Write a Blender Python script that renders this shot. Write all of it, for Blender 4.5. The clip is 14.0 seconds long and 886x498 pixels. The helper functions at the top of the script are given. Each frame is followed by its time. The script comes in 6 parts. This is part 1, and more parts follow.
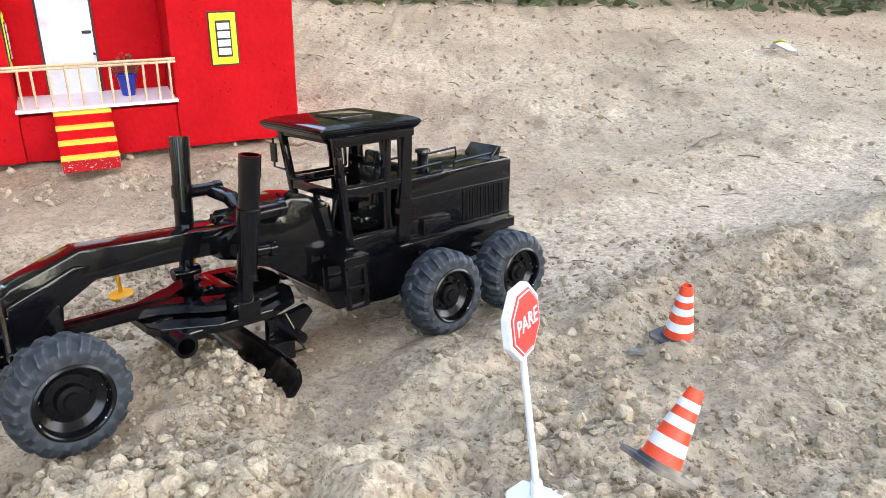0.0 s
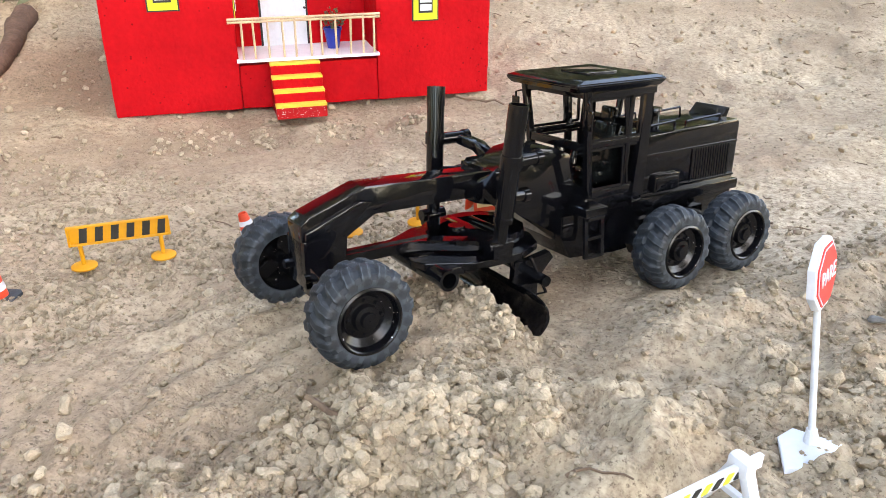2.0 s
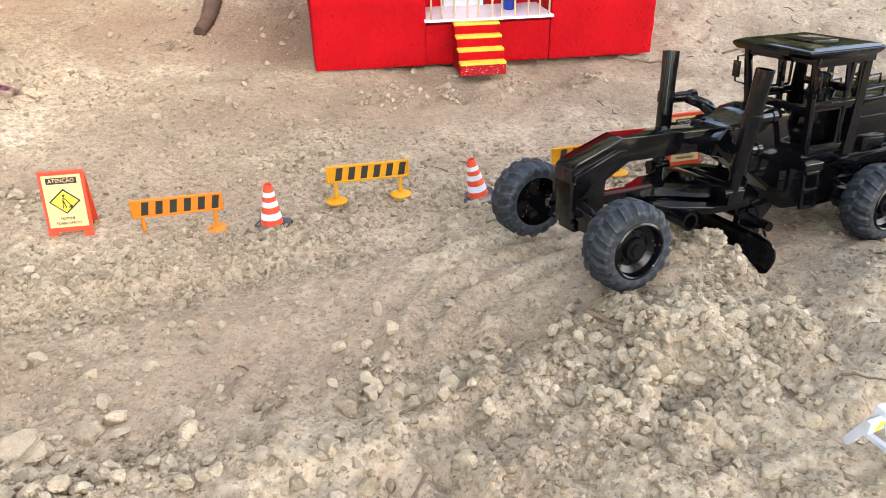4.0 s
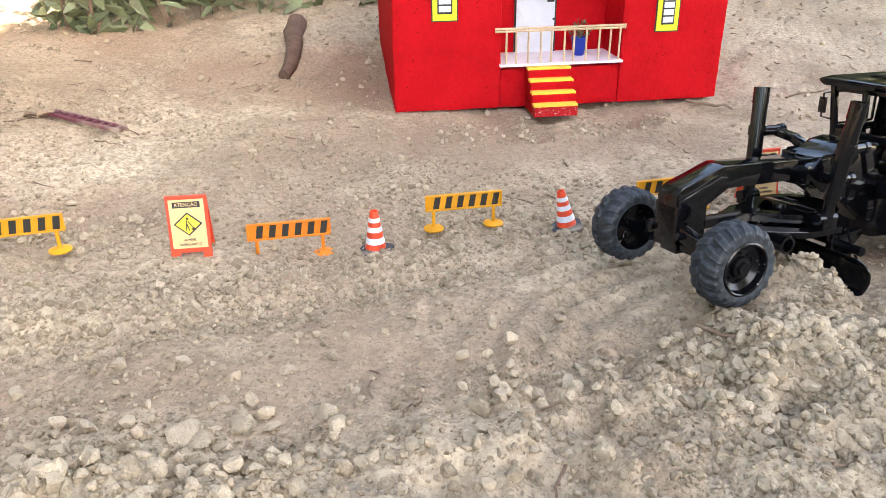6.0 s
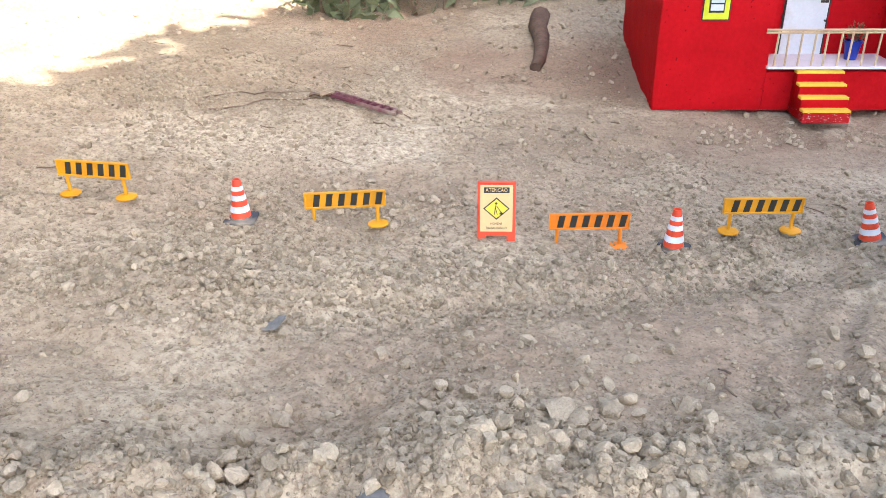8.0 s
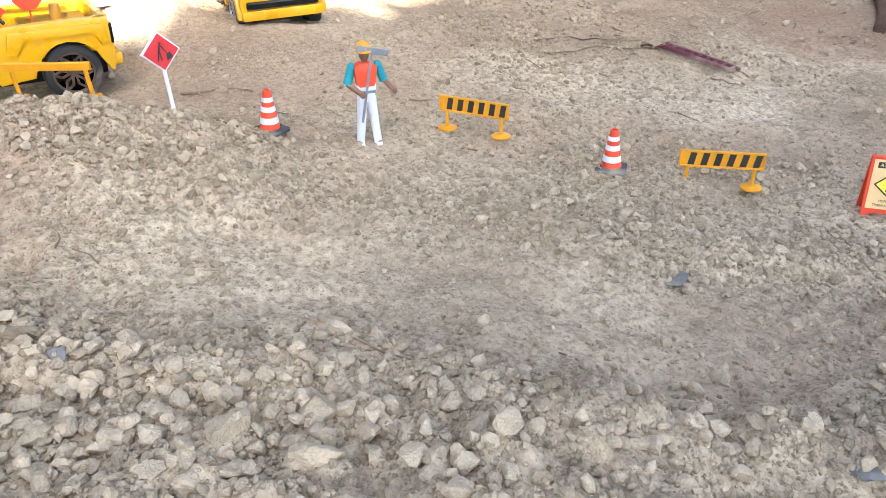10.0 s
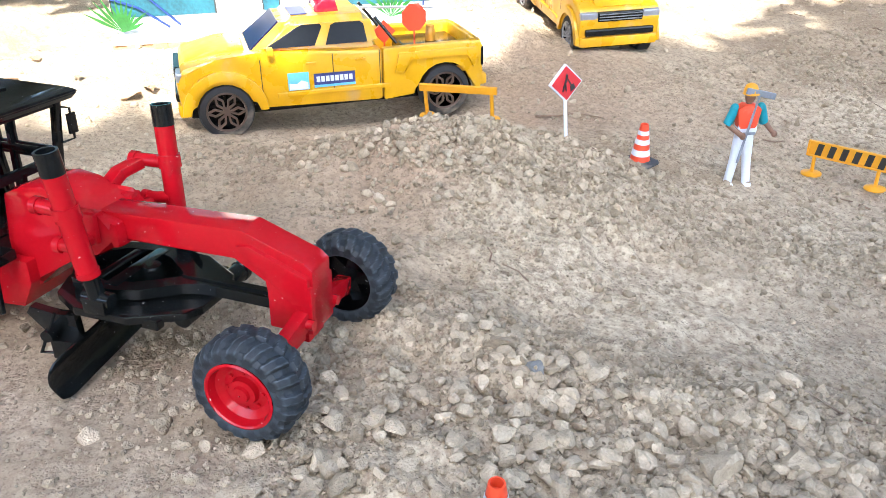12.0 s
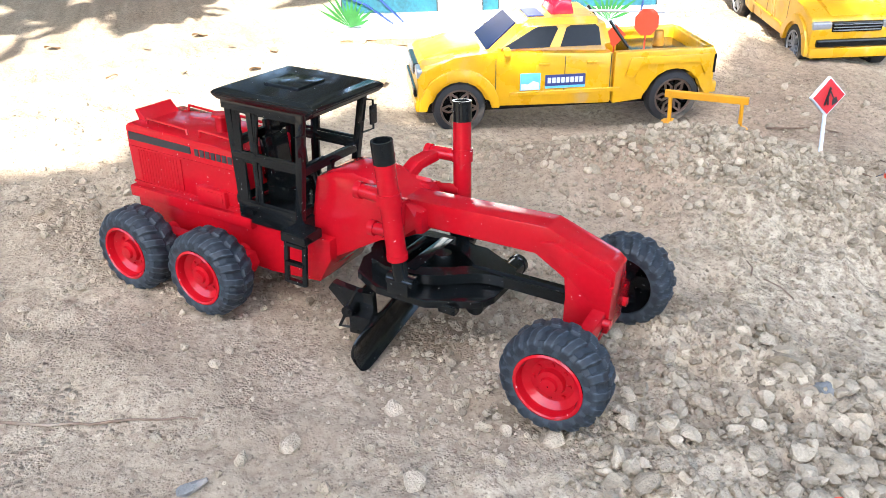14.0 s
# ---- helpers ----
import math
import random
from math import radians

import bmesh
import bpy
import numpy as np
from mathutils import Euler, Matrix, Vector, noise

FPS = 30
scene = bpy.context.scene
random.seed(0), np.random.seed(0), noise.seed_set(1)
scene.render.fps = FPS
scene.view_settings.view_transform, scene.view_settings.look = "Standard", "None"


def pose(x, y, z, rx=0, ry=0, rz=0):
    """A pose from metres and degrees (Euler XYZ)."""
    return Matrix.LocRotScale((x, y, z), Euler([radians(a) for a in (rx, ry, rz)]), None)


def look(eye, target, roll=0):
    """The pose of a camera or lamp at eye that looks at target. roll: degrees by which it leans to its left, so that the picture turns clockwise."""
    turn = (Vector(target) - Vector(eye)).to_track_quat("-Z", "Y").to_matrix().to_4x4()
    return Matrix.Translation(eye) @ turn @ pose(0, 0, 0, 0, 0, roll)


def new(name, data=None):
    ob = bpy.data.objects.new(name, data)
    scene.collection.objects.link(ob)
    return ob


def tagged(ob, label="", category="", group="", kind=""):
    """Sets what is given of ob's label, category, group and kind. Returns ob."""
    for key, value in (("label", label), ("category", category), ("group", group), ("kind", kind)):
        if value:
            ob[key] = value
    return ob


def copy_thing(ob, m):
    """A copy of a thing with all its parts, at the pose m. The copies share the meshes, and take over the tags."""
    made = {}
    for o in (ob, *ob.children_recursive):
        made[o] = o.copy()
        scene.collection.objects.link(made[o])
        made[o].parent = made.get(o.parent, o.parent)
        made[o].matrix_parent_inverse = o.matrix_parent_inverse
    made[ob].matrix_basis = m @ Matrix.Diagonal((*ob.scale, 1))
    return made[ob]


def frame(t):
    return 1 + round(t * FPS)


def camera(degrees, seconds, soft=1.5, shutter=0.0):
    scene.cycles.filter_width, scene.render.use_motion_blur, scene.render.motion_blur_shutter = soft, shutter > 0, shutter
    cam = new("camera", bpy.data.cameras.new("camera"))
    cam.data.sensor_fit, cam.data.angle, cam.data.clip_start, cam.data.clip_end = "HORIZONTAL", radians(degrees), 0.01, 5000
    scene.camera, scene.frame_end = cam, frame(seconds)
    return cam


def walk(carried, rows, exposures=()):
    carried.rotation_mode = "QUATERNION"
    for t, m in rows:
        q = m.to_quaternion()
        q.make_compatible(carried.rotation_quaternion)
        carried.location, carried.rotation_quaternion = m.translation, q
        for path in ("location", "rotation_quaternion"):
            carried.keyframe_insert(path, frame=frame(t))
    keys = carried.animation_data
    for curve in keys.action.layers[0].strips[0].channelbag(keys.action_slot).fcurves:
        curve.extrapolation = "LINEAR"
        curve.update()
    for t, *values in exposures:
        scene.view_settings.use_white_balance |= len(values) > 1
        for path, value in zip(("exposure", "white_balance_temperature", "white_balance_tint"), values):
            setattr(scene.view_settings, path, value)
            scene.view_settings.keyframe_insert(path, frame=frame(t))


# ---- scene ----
cam = camera(59.2, 14.0, 0.5)
PATH = [
    (0, (-0.053, -0.018, 0.32), (-0.054, 1.817, -0.477), 1.0),
    (0.5, (-0.071, -0.027, 0.317), (-0.175, 1.789, -0.513), 0.8),
    (1, (-0.087, -0.037, 0.319), (-0.265, 1.762, -0.536), 0.6),
    (1.5, (-0.106, -0.042, 0.322), (-0.345, 1.742, -0.55), 0.5),
    (2, (-0.14, -0.056, 0.321), (-0.442, 1.711, -0.565), 0.4),
    (2.5, (-0.162, -0.072, 0.31), (-0.523, 1.677, -0.589), 0.3),
    (3, (-0.191, -0.104, 0.331), (-0.602, 1.626, -0.584), 0.2),
    (3.5, (-0.208, -0.137, 0.346), (-0.663, 1.567, -0.598), -0.1),
    (4, (-0.251, -0.175, 0.35), (-0.736, 1.499, -0.63), -0.3),
    (4.2, (-0.267, -0.185, 0.352), (-0.765, 1.483, -0.632), -0.3),
    (6.3, (-0.318, -0.257, 0.347), (-0.909, 1.45, -0.51), -0.6),
    (6.5, (-0.338, -0.268, 0.348), (-0.944, 1.434, -0.511), -0.5),
    (7, (-0.372, -0.284, 0.351), (-1.053, 1.385, -0.515), -0.5),
    (7.5, (-0.407, -0.311, 0.348), (-1.205, 1.303, -0.522), -0.7),
    (7.7, (-0.423, -0.317, 0.353), (-1.265, 1.275, -0.518), -0.8),
    (9.8, (-0.574, -0.432, 0.368), (-1.763, 0.825, -0.636), -1.2),
    (10, (-0.592, -0.45, 0.376), (-1.824, 0.766, -0.626), -1.3),
    (10.5, (-0.632, -0.489, 0.39), (-1.963, 0.623, -0.605), -1.6),
    (11, (-0.664, -0.527, 0.404), (-2.074, 0.491, -0.584), -1.7),
    (11.5, (-0.681, -0.569, 0.41), (-2.154, 0.362, -0.572), -1.9),
    (12, (-0.696, -0.606, 0.412), (-2.222, 0.247, -0.56), -2.0),
    (12.5, (-0.719, -0.647, 0.423), (-2.297, 0.115, -0.541), -2.1),
    (13, (-0.729, -0.689, 0.421), (-2.347, -0.023, -0.548), -2.3),
    (13.5, (-0.731, -0.702, 0.424), (-2.376, -0.109, -0.547), -2.5),
    (14, (-0.731, -0.707, 0.422), (-2.397, -0.158, -0.539), -2.8),
]
walk(cam, [(t, look(eye, target, roll)) for t, eye, target, roll in PATH], [(0, 3.50, 7500, 10), (2, 3.46, 8000, 11), (4, 3.44, 8100, 12), (7, 3.22, 7200, 12), (10.5, 2.84, 6300, 9), (14, 2.98, 5950, 8)])

# ---- light ----
SUN_DIR = Vector((0.62, -0.30, 0.72)).normalized()
world = bpy.data.worlds.new("world")
scene.world = world
world.use_nodes = True
wn = world.node_tree.nodes
sky = wn.new("ShaderNodeTexSky")
sky.sky_type = "NISHITA"
sky.sun_disc = False
sky.dust_density = 2.0
sky.ozone_density = 0.8
sky.sun_elevation = math.asin(SUN_DIR.z)
sky.sun_rotation = math.atan2(SUN_DIR.x, SUN_DIR.y)
wn["Background"].inputs["Strength"].default_value = 0.15
world.node_tree.links.new(sky.outputs[0], wn["Background"].inputs["Color"])
sun = new("sun", bpy.data.lights.new("sun", "SUN"))
sun.data.energy = 2.8
sun.data.angle = radians(0.6)
sun.data.color = (1.0, 0.95, 0.86)
sun.matrix_world = look(SUN_DIR * 10, (0, 0, 0))


# ---- materials ----
def mat(name, color, rough=0.5, metal=0.0, vary=0.12, scale=40.0, bump=0.0, bump_scale=200.0, dust=0.0, dust_color=(0.42, 0.34, 0.25), coat=0.0, worn=0.0, random=0.0, gloss=0.5, pit_shade=0.0):
    """A node material: base colour varied at two scales, fine relief, dust in blotches, and worn light specks."""
    m = bpy.data.materials.new(name)
    m.use_nodes = True
    n, l = m.node_tree.nodes, m.node_tree.links
    b = n["Principled BSDF"]
    b.inputs["Roughness"].default_value = rough
    b.inputs["Metallic"].default_value = metal
    b.inputs["Coat Weight"].default_value = coat
    b.inputs["Specular IOR Level"].default_value = gloss
    tc = n.new("ShaderNodeTexCoord")
    src = tc.outputs["Object"]

    def noise_tex(sc, detail=4.0):
        t = n.new("ShaderNodeTexNoise")
        t.inputs["Scale"].default_value = sc
        t.inputs["Detail"].default_value = detail
        l.new(src, t.inputs["Vector"])
        return t

    def mixed(fac, a, c, kind="MIX"):
        x = n.new("ShaderNodeMix")
        x.data_type = "RGBA"
        x.blend_type = kind
        for sock, val in ((x.inputs[0], fac), (x.inputs[6], a), (x.inputs[7], c)):
            if isinstance(val, (int, float)):
                sock.default_value = val
            elif isinstance(val, tuple):
                sock.default_value = (*val, 1)
            else:
                l.new(val, sock)
        return x.outputs[2]

    def ramp(val, lo, hi):
        r = n.new("ShaderNodeMapRange")
        l.new(val, r.inputs[0])
        r.inputs[1].default_value, r.inputs[2].default_value = lo, hi
        return r.outputs[0]

    dark = tuple(c * (1 - vary * 2) for c in color)
    light = tuple(min(1, c * (1 + vary) + 0.01 * vary) for c in color)
    big, small = noise_tex(scale, 5), noise_tex(scale * 7, 3)
    f = n.new("ShaderNodeMath")
    f.operation = "MULTIPLY_ADD"
    l.new(big.outputs[0], f.inputs[0])
    f.inputs[1].default_value = 0.6
    g = n.new("ShaderNodeMath")
    g.operation = "MULTIPLY"
    l.new(small.outputs[0], g.inputs[0])
    g.inputs[1].default_value = 0.4
    l.new(g.outputs[0], f.inputs[2])
    c = mixed(ramp(f.outputs[0], 0.3, 0.7), dark, light)
    if random:
        info = n.new("ShaderNodeObjectInfo")
        geo = n.new("ShaderNodeNewGeometry")
        both = n.new("ShaderNodeMath")
        both.operation = "ADD"
        l.new(info.outputs["Random"], both.inputs[0])
        l.new(geo.outputs["Random Per Island"], both.inputs[1])
        c = mixed(ramp(both.outputs[0], 0.0, 2.0), mixed(1.0, c, tuple([1 - random] * 3), "MULTIPLY"), mixed(random * 0.6, c, (0.74, 0.63, 0.48)))
    if dust:
        d = noise_tex(25, 6)
        c = mixed(ramp(d.outputs[0], 0.62 - dust * 0.3, 0.95 - dust * 0.3), c, dust_color)
        rr = n.new("ShaderNodeMapRange")
        l.new(d.outputs[0], rr.inputs[0])
        rr.inputs[1].default_value, rr.inputs[2].default_value = 0.4, 0.75
        rr.inputs[3].default_value, rr.inputs[4].default_value = rough, min(1, rough + 0.35)
        l.new(rr.outputs[0], b.inputs["Roughness"])
    if worn:
        s = noise_tex(420, 2)
        c = mixed(ramp(s.outputs[0], 0.74 - worn * 0.1, 0.78 - worn * 0.1), c, (0.55, 0.52, 0.48))
    # flat dark dots in the colour, standing for shade inside holes in the foam
    if pit_shade:
        v = n.new("ShaderNodeTexVoronoi")
        v.inputs["Scale"].default_value = 105
        l.new(src, v.inputs["Vector"])
        wob = noise_tex(16, 3)
        q = n.new("ShaderNodeMath")
        q.operation = "MULTIPLY"
        l.new(ramp(v.outputs["Distance"], 0.18, 0.11), q.inputs[0])
        l.new(ramp(wob.outputs[0], 0.46, 0.56), q.inputs[1])
        c = mixed(q.outputs[0], c, tuple(k * (1 - pit_shade) for k in color))
    l.new(c, b.inputs["Base Color"])
    if bump:
        bt, b2 = noise_tex(bump_scale, 6), noise_tex(bump_scale * 0.17, 4)
        a = n.new("ShaderNodeMath")
        a.operation = "ADD"
        l.new(bt.outputs[0], a.inputs[0])
        l.new(b2.outputs[0], a.inputs[1])
        bp = n.new("ShaderNodeBump")
        bp.inputs["Strength"].default_value = min(1.0, bump)
        bp.inputs["Distance"].default_value = 0.004
        l.new(a.outputs[0], bp.inputs["Height"])
        l.new(bp.outputs[0], b.inputs["Normal"])
    return m




def soil_material():
    """Dry loam: pale and dark patches, grains and small crumbs, with relief at three sizes."""
    m = bpy.data.materials.new("soil")
    m.use_nodes = True
    n, l = m.node_tree.nodes, m.node_tree.links
    b = n["Principled BSDF"]
    b.inputs["Roughness"].default_value = 0.95
    b.inputs["Specular IOR Level"].default_value = 0.2
    tc = n.new("ShaderNodeTexCoord")

    def tex(sc, detail, rough=0.55):
        t = n.new("ShaderNodeTexNoise")
        t.inputs["Scale"].default_value, t.inputs["Detail"].default_value, t.inputs["Roughness"].default_value = sc, detail, rough
        l.new(tc.outputs["Object"], t.inputs["Vector"])
        return t.outputs[0]

    def remap(v, a, c, lo=0.0, hi=1.0):
        r = n.new("ShaderNodeMapRange")
        l.new(v, r.inputs[0])
        r.inputs[1].default_value, r.inputs[2].default_value, r.inputs[3].default_value, r.inputs[4].default_value = a, c, lo, hi
        return r.outputs[0]

    def mixc(f, a, c):
        x = n.new("ShaderNodeMix")
        x.data_type = "RGBA"
        l.new(f, x.inputs[0])
        for sock, v in ((x.inputs[6], a), (x.inputs[7], c)):
            if isinstance(v, tuple):
                sock.default_value = (*v, 1)
            else:
                l.new(v, sock)
        return x.outputs[2]

    patch = mixc(remap(tex(4.2, 8, 0.62), 0.34, 0.64), (0.292, 0.220, 0.148), (0.550, 0.450, 0.316))
    damp = mixc(remap(tex(1.6, 5, 0.6), 0.52, 0.68), patch, (0.36, 0.250, 0.170))
    xyz = n.new("ShaderNodeSeparateXYZ")
    l.new(tc.outputs["Object"], xyz.inputs[0])

    def lin(a, c, k):
        """a x + c y + k"""
        u, w = n.new("ShaderNodeMath"), n.new("ShaderNodeMath")
        u.operation = w.operation = "MULTIPLY_ADD"
        l.new(xyz.outputs[0], u.inputs[0])
        u.inputs[1].default_value, u.inputs[2].default_value = a, k
        l.new(xyz.outputs[1], w.inputs[0])
        w.inputs[1].default_value = c
        l.new(u.outputs[0], w.inputs[2])
        return w.outputs[0]

    def calc(op, p, q):
        u = n.new("ShaderNodeMath")
        u.operation = op
        for sock, v in zip(u.inputs, (p, q)):
            if isinstance(v, float):
                sock.default_value = v
            else:
                l.new(v, sock)
        return u.outputs[0]

    wander = remap(tex(9, 5, 0.6), 0.3, 0.7, -0.06, 0.06)

    def streak(a, c, k, half, a2, c2, k2, half2):
        """A ragged strip, fading at its edges."""
        p = remap(calc("ADD", calc("ABSOLUTE", lin(a, c, k), 0.0), wander), half, half * 0.45)
        q = remap(calc("ADD", calc("ABSOLUTE", lin(a2, c2, k2), 0.0), wander), half2, half2 * 0.7)
        return calc("MULTIPLY", p, q)

    # pale graded dust behind the blade, darker turned earth before the house, pale trodden dust beyond the signs
    track = streak(-0.613, 0.79, -0.505, 0.13, 0.79, 0.613, -0.79, 0.55)
    damp = mixc(calc("MULTIPLY", track, 0.65), damp, (0.61, 0.505, 0.370))
    earth = streak(0.445, -0.896, 1.022, 0.12, 0.896, 0.445, 0.183, 0.42)
    damp = mixc(calc("MULTIPLY", earth, 0.6), damp, (0.27, 0.195, 0.135))
    bank = streak(0.445, -0.896, 1.290, 0.17, 0.896, 0.445, 0.430, 0.24)
    damp = mixc(calc("MULTIPLY", bank, 0.65), damp, (0.30, 0.185, 0.125))
    dusty = streak(-0.542, 0.84, -0.999, 0.11, 0.84, 0.542, 0.783, 0.32)
    damp = mixc(calc("MULTIPLY", dusty, 0.6), damp, (0.61, 0.51, 0.370))
    # random darker grains and specks, deepened in colour to stand for shaded crevices
    grain = mixc(remap(tex(130, 5, 0.7), 0.34, 0.60), (0.255, 0.188, 0.128), damp)
    dark = mixc(remap(tex(330, 3, 0.7), 0.31, 0.44), (0.15, 0.11, 0.075), grain)
    l.new(dark, b.inputs["Base Color"])
    def crumbs(sc):
        v = n.new("ShaderNodeTexVoronoi")
        v.inputs["Scale"].default_value = sc
        l.new(tc.outputs["Object"], v.inputs["Vector"])
        return remap(v.outputs["Distance"], 0.0, 0.55, 1.0, 0.0)

    add = n.new("ShaderNodeMath")
    add.operation = "MULTIPLY_ADD"
    l.new(crumbs(190), add.inputs[0])
    l.new(remap(tex(60, 4), 0.44, 0.62), add.inputs[1])
    l.new(tex(110, 6, 0.6), add.inputs[2])
    fine = n.new("ShaderNodeMath")
    fine.operation = "MULTIPLY_ADD"
    l.new(crumbs(430), fine.inputs[0])
    l.new(remap(tex(90, 3), 0.42, 0.60, 0.0, 0.5), fine.inputs[1])
    l.new(add.outputs[0], fine.inputs[2])
    add = fine
    crumbly = n.new("ShaderNodeMath")
    crumbly.operation = "MULTIPLY"
    l.new(add.outputs[0], crumbly.inputs[0])
    l.new(remap(tex(7, 4, 0.6), 0.42, 0.62, 0.22, 1.0), crumbly.inputs[1])
    add = crumbly
    bp = n.new("ShaderNodeBump")
    bp.inputs["Strength"].default_value = 1.0
    bp.inputs["Distance"].default_value = 0.0034
    l.new(add.outputs[0], bp.inputs["Height"])
    l.new(bp.outputs[0], b.inputs["Normal"])
    return m


SOIL = soil_material()
STONE = mat("clod", (0.500, 0.392, 0.268), 0.95, vary=0.2, scale=90, bump=0.6, bump_scale=700, random=0.42, gloss=0.1)
SLATE = mat("slate", (0.165, 0.158, 0.146), 0.6, vary=0.15, bump=0.4, dust=0.4)
TWIG = mat("twig", (0.20, 0.13, 0.085), 0.9, vary=0.2, bump=0.5, dust=0.3)
BLACK = mat("black_plastic", (0.003, 0.003, 0.004), 0.08, vary=0.1, gloss=0.34, bump=0.02, bump_scale=160)
RIMBLACK = mat("black_rim_plastic", (0.004, 0.004, 0.005), 0.22, vary=0.1, worn=0.25, gloss=0.3)
DARK = mat("matt_black_plastic", (0.006, 0.007, 0.007), 0.13, vary=0.1, worn=0.02, gloss=0.32)
REDP = mat("red_plastic", (0.40, 0.004, 0.010), 0.12, vary=0.06, worn=0.02, gloss=0.30)
CARTYRE = mat("smooth_tyre_rubber", (0.009, 0.009, 0.010), 0.6, vary=0.2, dust=0.15, bump=0.1)
TYRE = mat("tyre_rubber", (0.010, 0.0145, 0.020), 0.55, vary=0.25, scale=50, dust=0.12, dust_color=(0.045, 0.057, 0.070), bump=0.2)


def worn_edges(m, color, lo, hi):
    """Pale scuffs along the sharp outer edges of a moulded part."""
    n, l = m.node_tree.nodes, m.node_tree.links
    b = n["Principled BSDF"]
    old = b.inputs["Base Color"].links[0].from_socket
    geo, r, x = n.new("ShaderNodeNewGeometry"), n.new("ShaderNodeMapRange"), n.new("ShaderNodeMix")
    l.new(geo.outputs["Pointiness"], r.inputs[0])
    r.inputs[1].default_value, r.inputs[2].default_value = lo, hi
    x.data_type = "RGBA"
    l.new(r.outputs[0], x.inputs[0])
    l.new(old, x.inputs[6])
    x.inputs[7].default_value = (*color, 1)
    l.new(x.outputs[2], b.inputs["Base Color"])


worn_edges(TYRE, (0.085, 0.10, 0.118), 0.525, 0.585)
YELLOW = mat("yellow_plastic", (0.66, 0.29, 0.008), 0.4, vary=0.06, dust=0.12)
CARYEL = mat("yellow_car_paint", (0.62, 0.32, 0.003), 0.25, vary=0.04, coat=0.4, dust=0.02)
OCHRE = mat("ochre_orange_plastic", (0.72, 0.20, 0.012), 0.4, vary=0.06, dust=0.12)
ORANGE = mat("orange_plastic", (0.72, 0.065, 0.02), 0.4, vary=0.06, dust=0.12)
DEEPRED = mat("deep_sign_red", (0.50, 0.012, 0.018), 0.45, vary=0.06)
CONEBASE = mat("dusty_rubber", (0.05, 0.053, 0.06), 0.8, vary=0.15, dust=0.55)
SIGNRED = mat("sign_red", (0.72, 0.045, 0.035), 0.45, vary=0.06)
WHITE = mat("white_plastic", (0.64, 0.66, 0.70), 0.45, vary=0.05, dust=0.12)
CREAM = mat("cream_sticker", (0.74, 0.50, 0.24), 0.5, vary=0.05)
INK = mat("black_ink", (0.02, 0.018, 0.016), 0.6, vary=0.1)
STICKY = mat("yellow_sticker", (0.85, 0.70, 0.06), 0.5, vary=0.05)
HOUSERED = mat("red_painted_foam", (0.49, 0.005, 0.009), 0.7, vary=0.10, scale=18, bump=0.35, bump_scale=160, pit_shade=0.55, gloss=0.08)
STEPRED = mat("scuffed_red_paint", (0.45, 0.005, 0.009), 0.7, vary=0.12, scale=18, bump=0.7, bump_scale=160, worn=1.1, gloss=0.25)
HOUSEYEL = mat("yellow_paint", (0.74, 0.49, 0.05), 0.7, vary=0.08, bump=0.3)
LIME = mat("lime_paint", (0.66, 0.68, 0.03), 0.7, vary=0.05, bump=0.2)
PALE = mat("pale_board", (0.74, 0.68, 0.72), 0.7, vary=0.06, bump=0.2)
WOODM = mat("bamboo_stick", (0.60, 0.44, 0.27), 0.6, vary=0.15, scale=60, bump=0.3)
BLUEPOT = mat("blue_plastic", (0.005, 0.03, 0.30), 0.35, vary=0.06)
LEAF = mat("leaf_green", (0.09, 0.15, 0.035), 0.6, vary=0.3, scale=30, random=0.4)


def canopy_material():
    """Sunlit leaves of the unseen trees that let part of the light through."""
    m = mat("canopy_leaf", (0.10, 0.15, 0.05), 0.5, vary=0.3, scale=3, random=0.3)
    n, l = m.node_tree.nodes, m.node_tree.links
    through_leaf, mix = n.new("ShaderNodeBsdfTranslucent"), n.new("ShaderNodeMixShader")
    # near neutral, so the light sent down barely tints the soil
    through_leaf.inputs["Color"].default_value = (0.40, 0.39, 0.31, 1)
    mix.inputs[0].default_value = 0.5
    l.new(n["Principled BSDF"].outputs[0], mix.inputs[1])
    l.new(through_leaf.outputs[0], mix.inputs[2])
    l.new(mix.outputs[0], n["Material Output"].inputs["Surface"])
    return m


CANOPY = canopy_material()
MAROON = mat("maroon_plastic", (0.14, 0.035, 0.05), 0.5, vary=0.1, dust=0.4)
BARK = mat("brown_bark", (0.13, 0.075, 0.05), 0.85, vary=0.25, bump=0.8)
GLASS = mat("dark_window", (0.006, 0.007, 0.009), 0.2, vary=0.1, gloss=0.2)
BLUEGLASS = mat("blue_windscreen", (0.004, 0.006, 0.035), 0.35, vary=0.1, gloss=0.1)
BRONZE = mat("bronze_rim", (0.11, 0.07, 0.05), 0.4, metal=0.4, vary=0.1)
SILVER = mat("grey_rim", (0.35, 0.36, 0.38), 0.35, metal=0.5, vary=0.1)
BEACON = mat("red_beacon", (0.45, 0.01, 0.03), 0.15, vary=0.1, coat=0.5)
STEEL = mat("grey_tool", (0.22, 0.24, 0.28), 0.4, metal=0.3, vary=0.1)
TEAL = mat("teal_cloth", (0.006, 0.24, 0.29), 0.6, vary=0.1)
SKIN = mat("brown_plastic", (0.20, 0.10, 0.06), 0.55, vary=0.1)
SKYBLUE = mat("sky_blue_sticker", (0.16, 0.50, 0.72), 0.45, vary=0.1)
NAVY = mat("navy_sticker", (0.03, 0.04, 0.16), 0.45, vary=0.1)
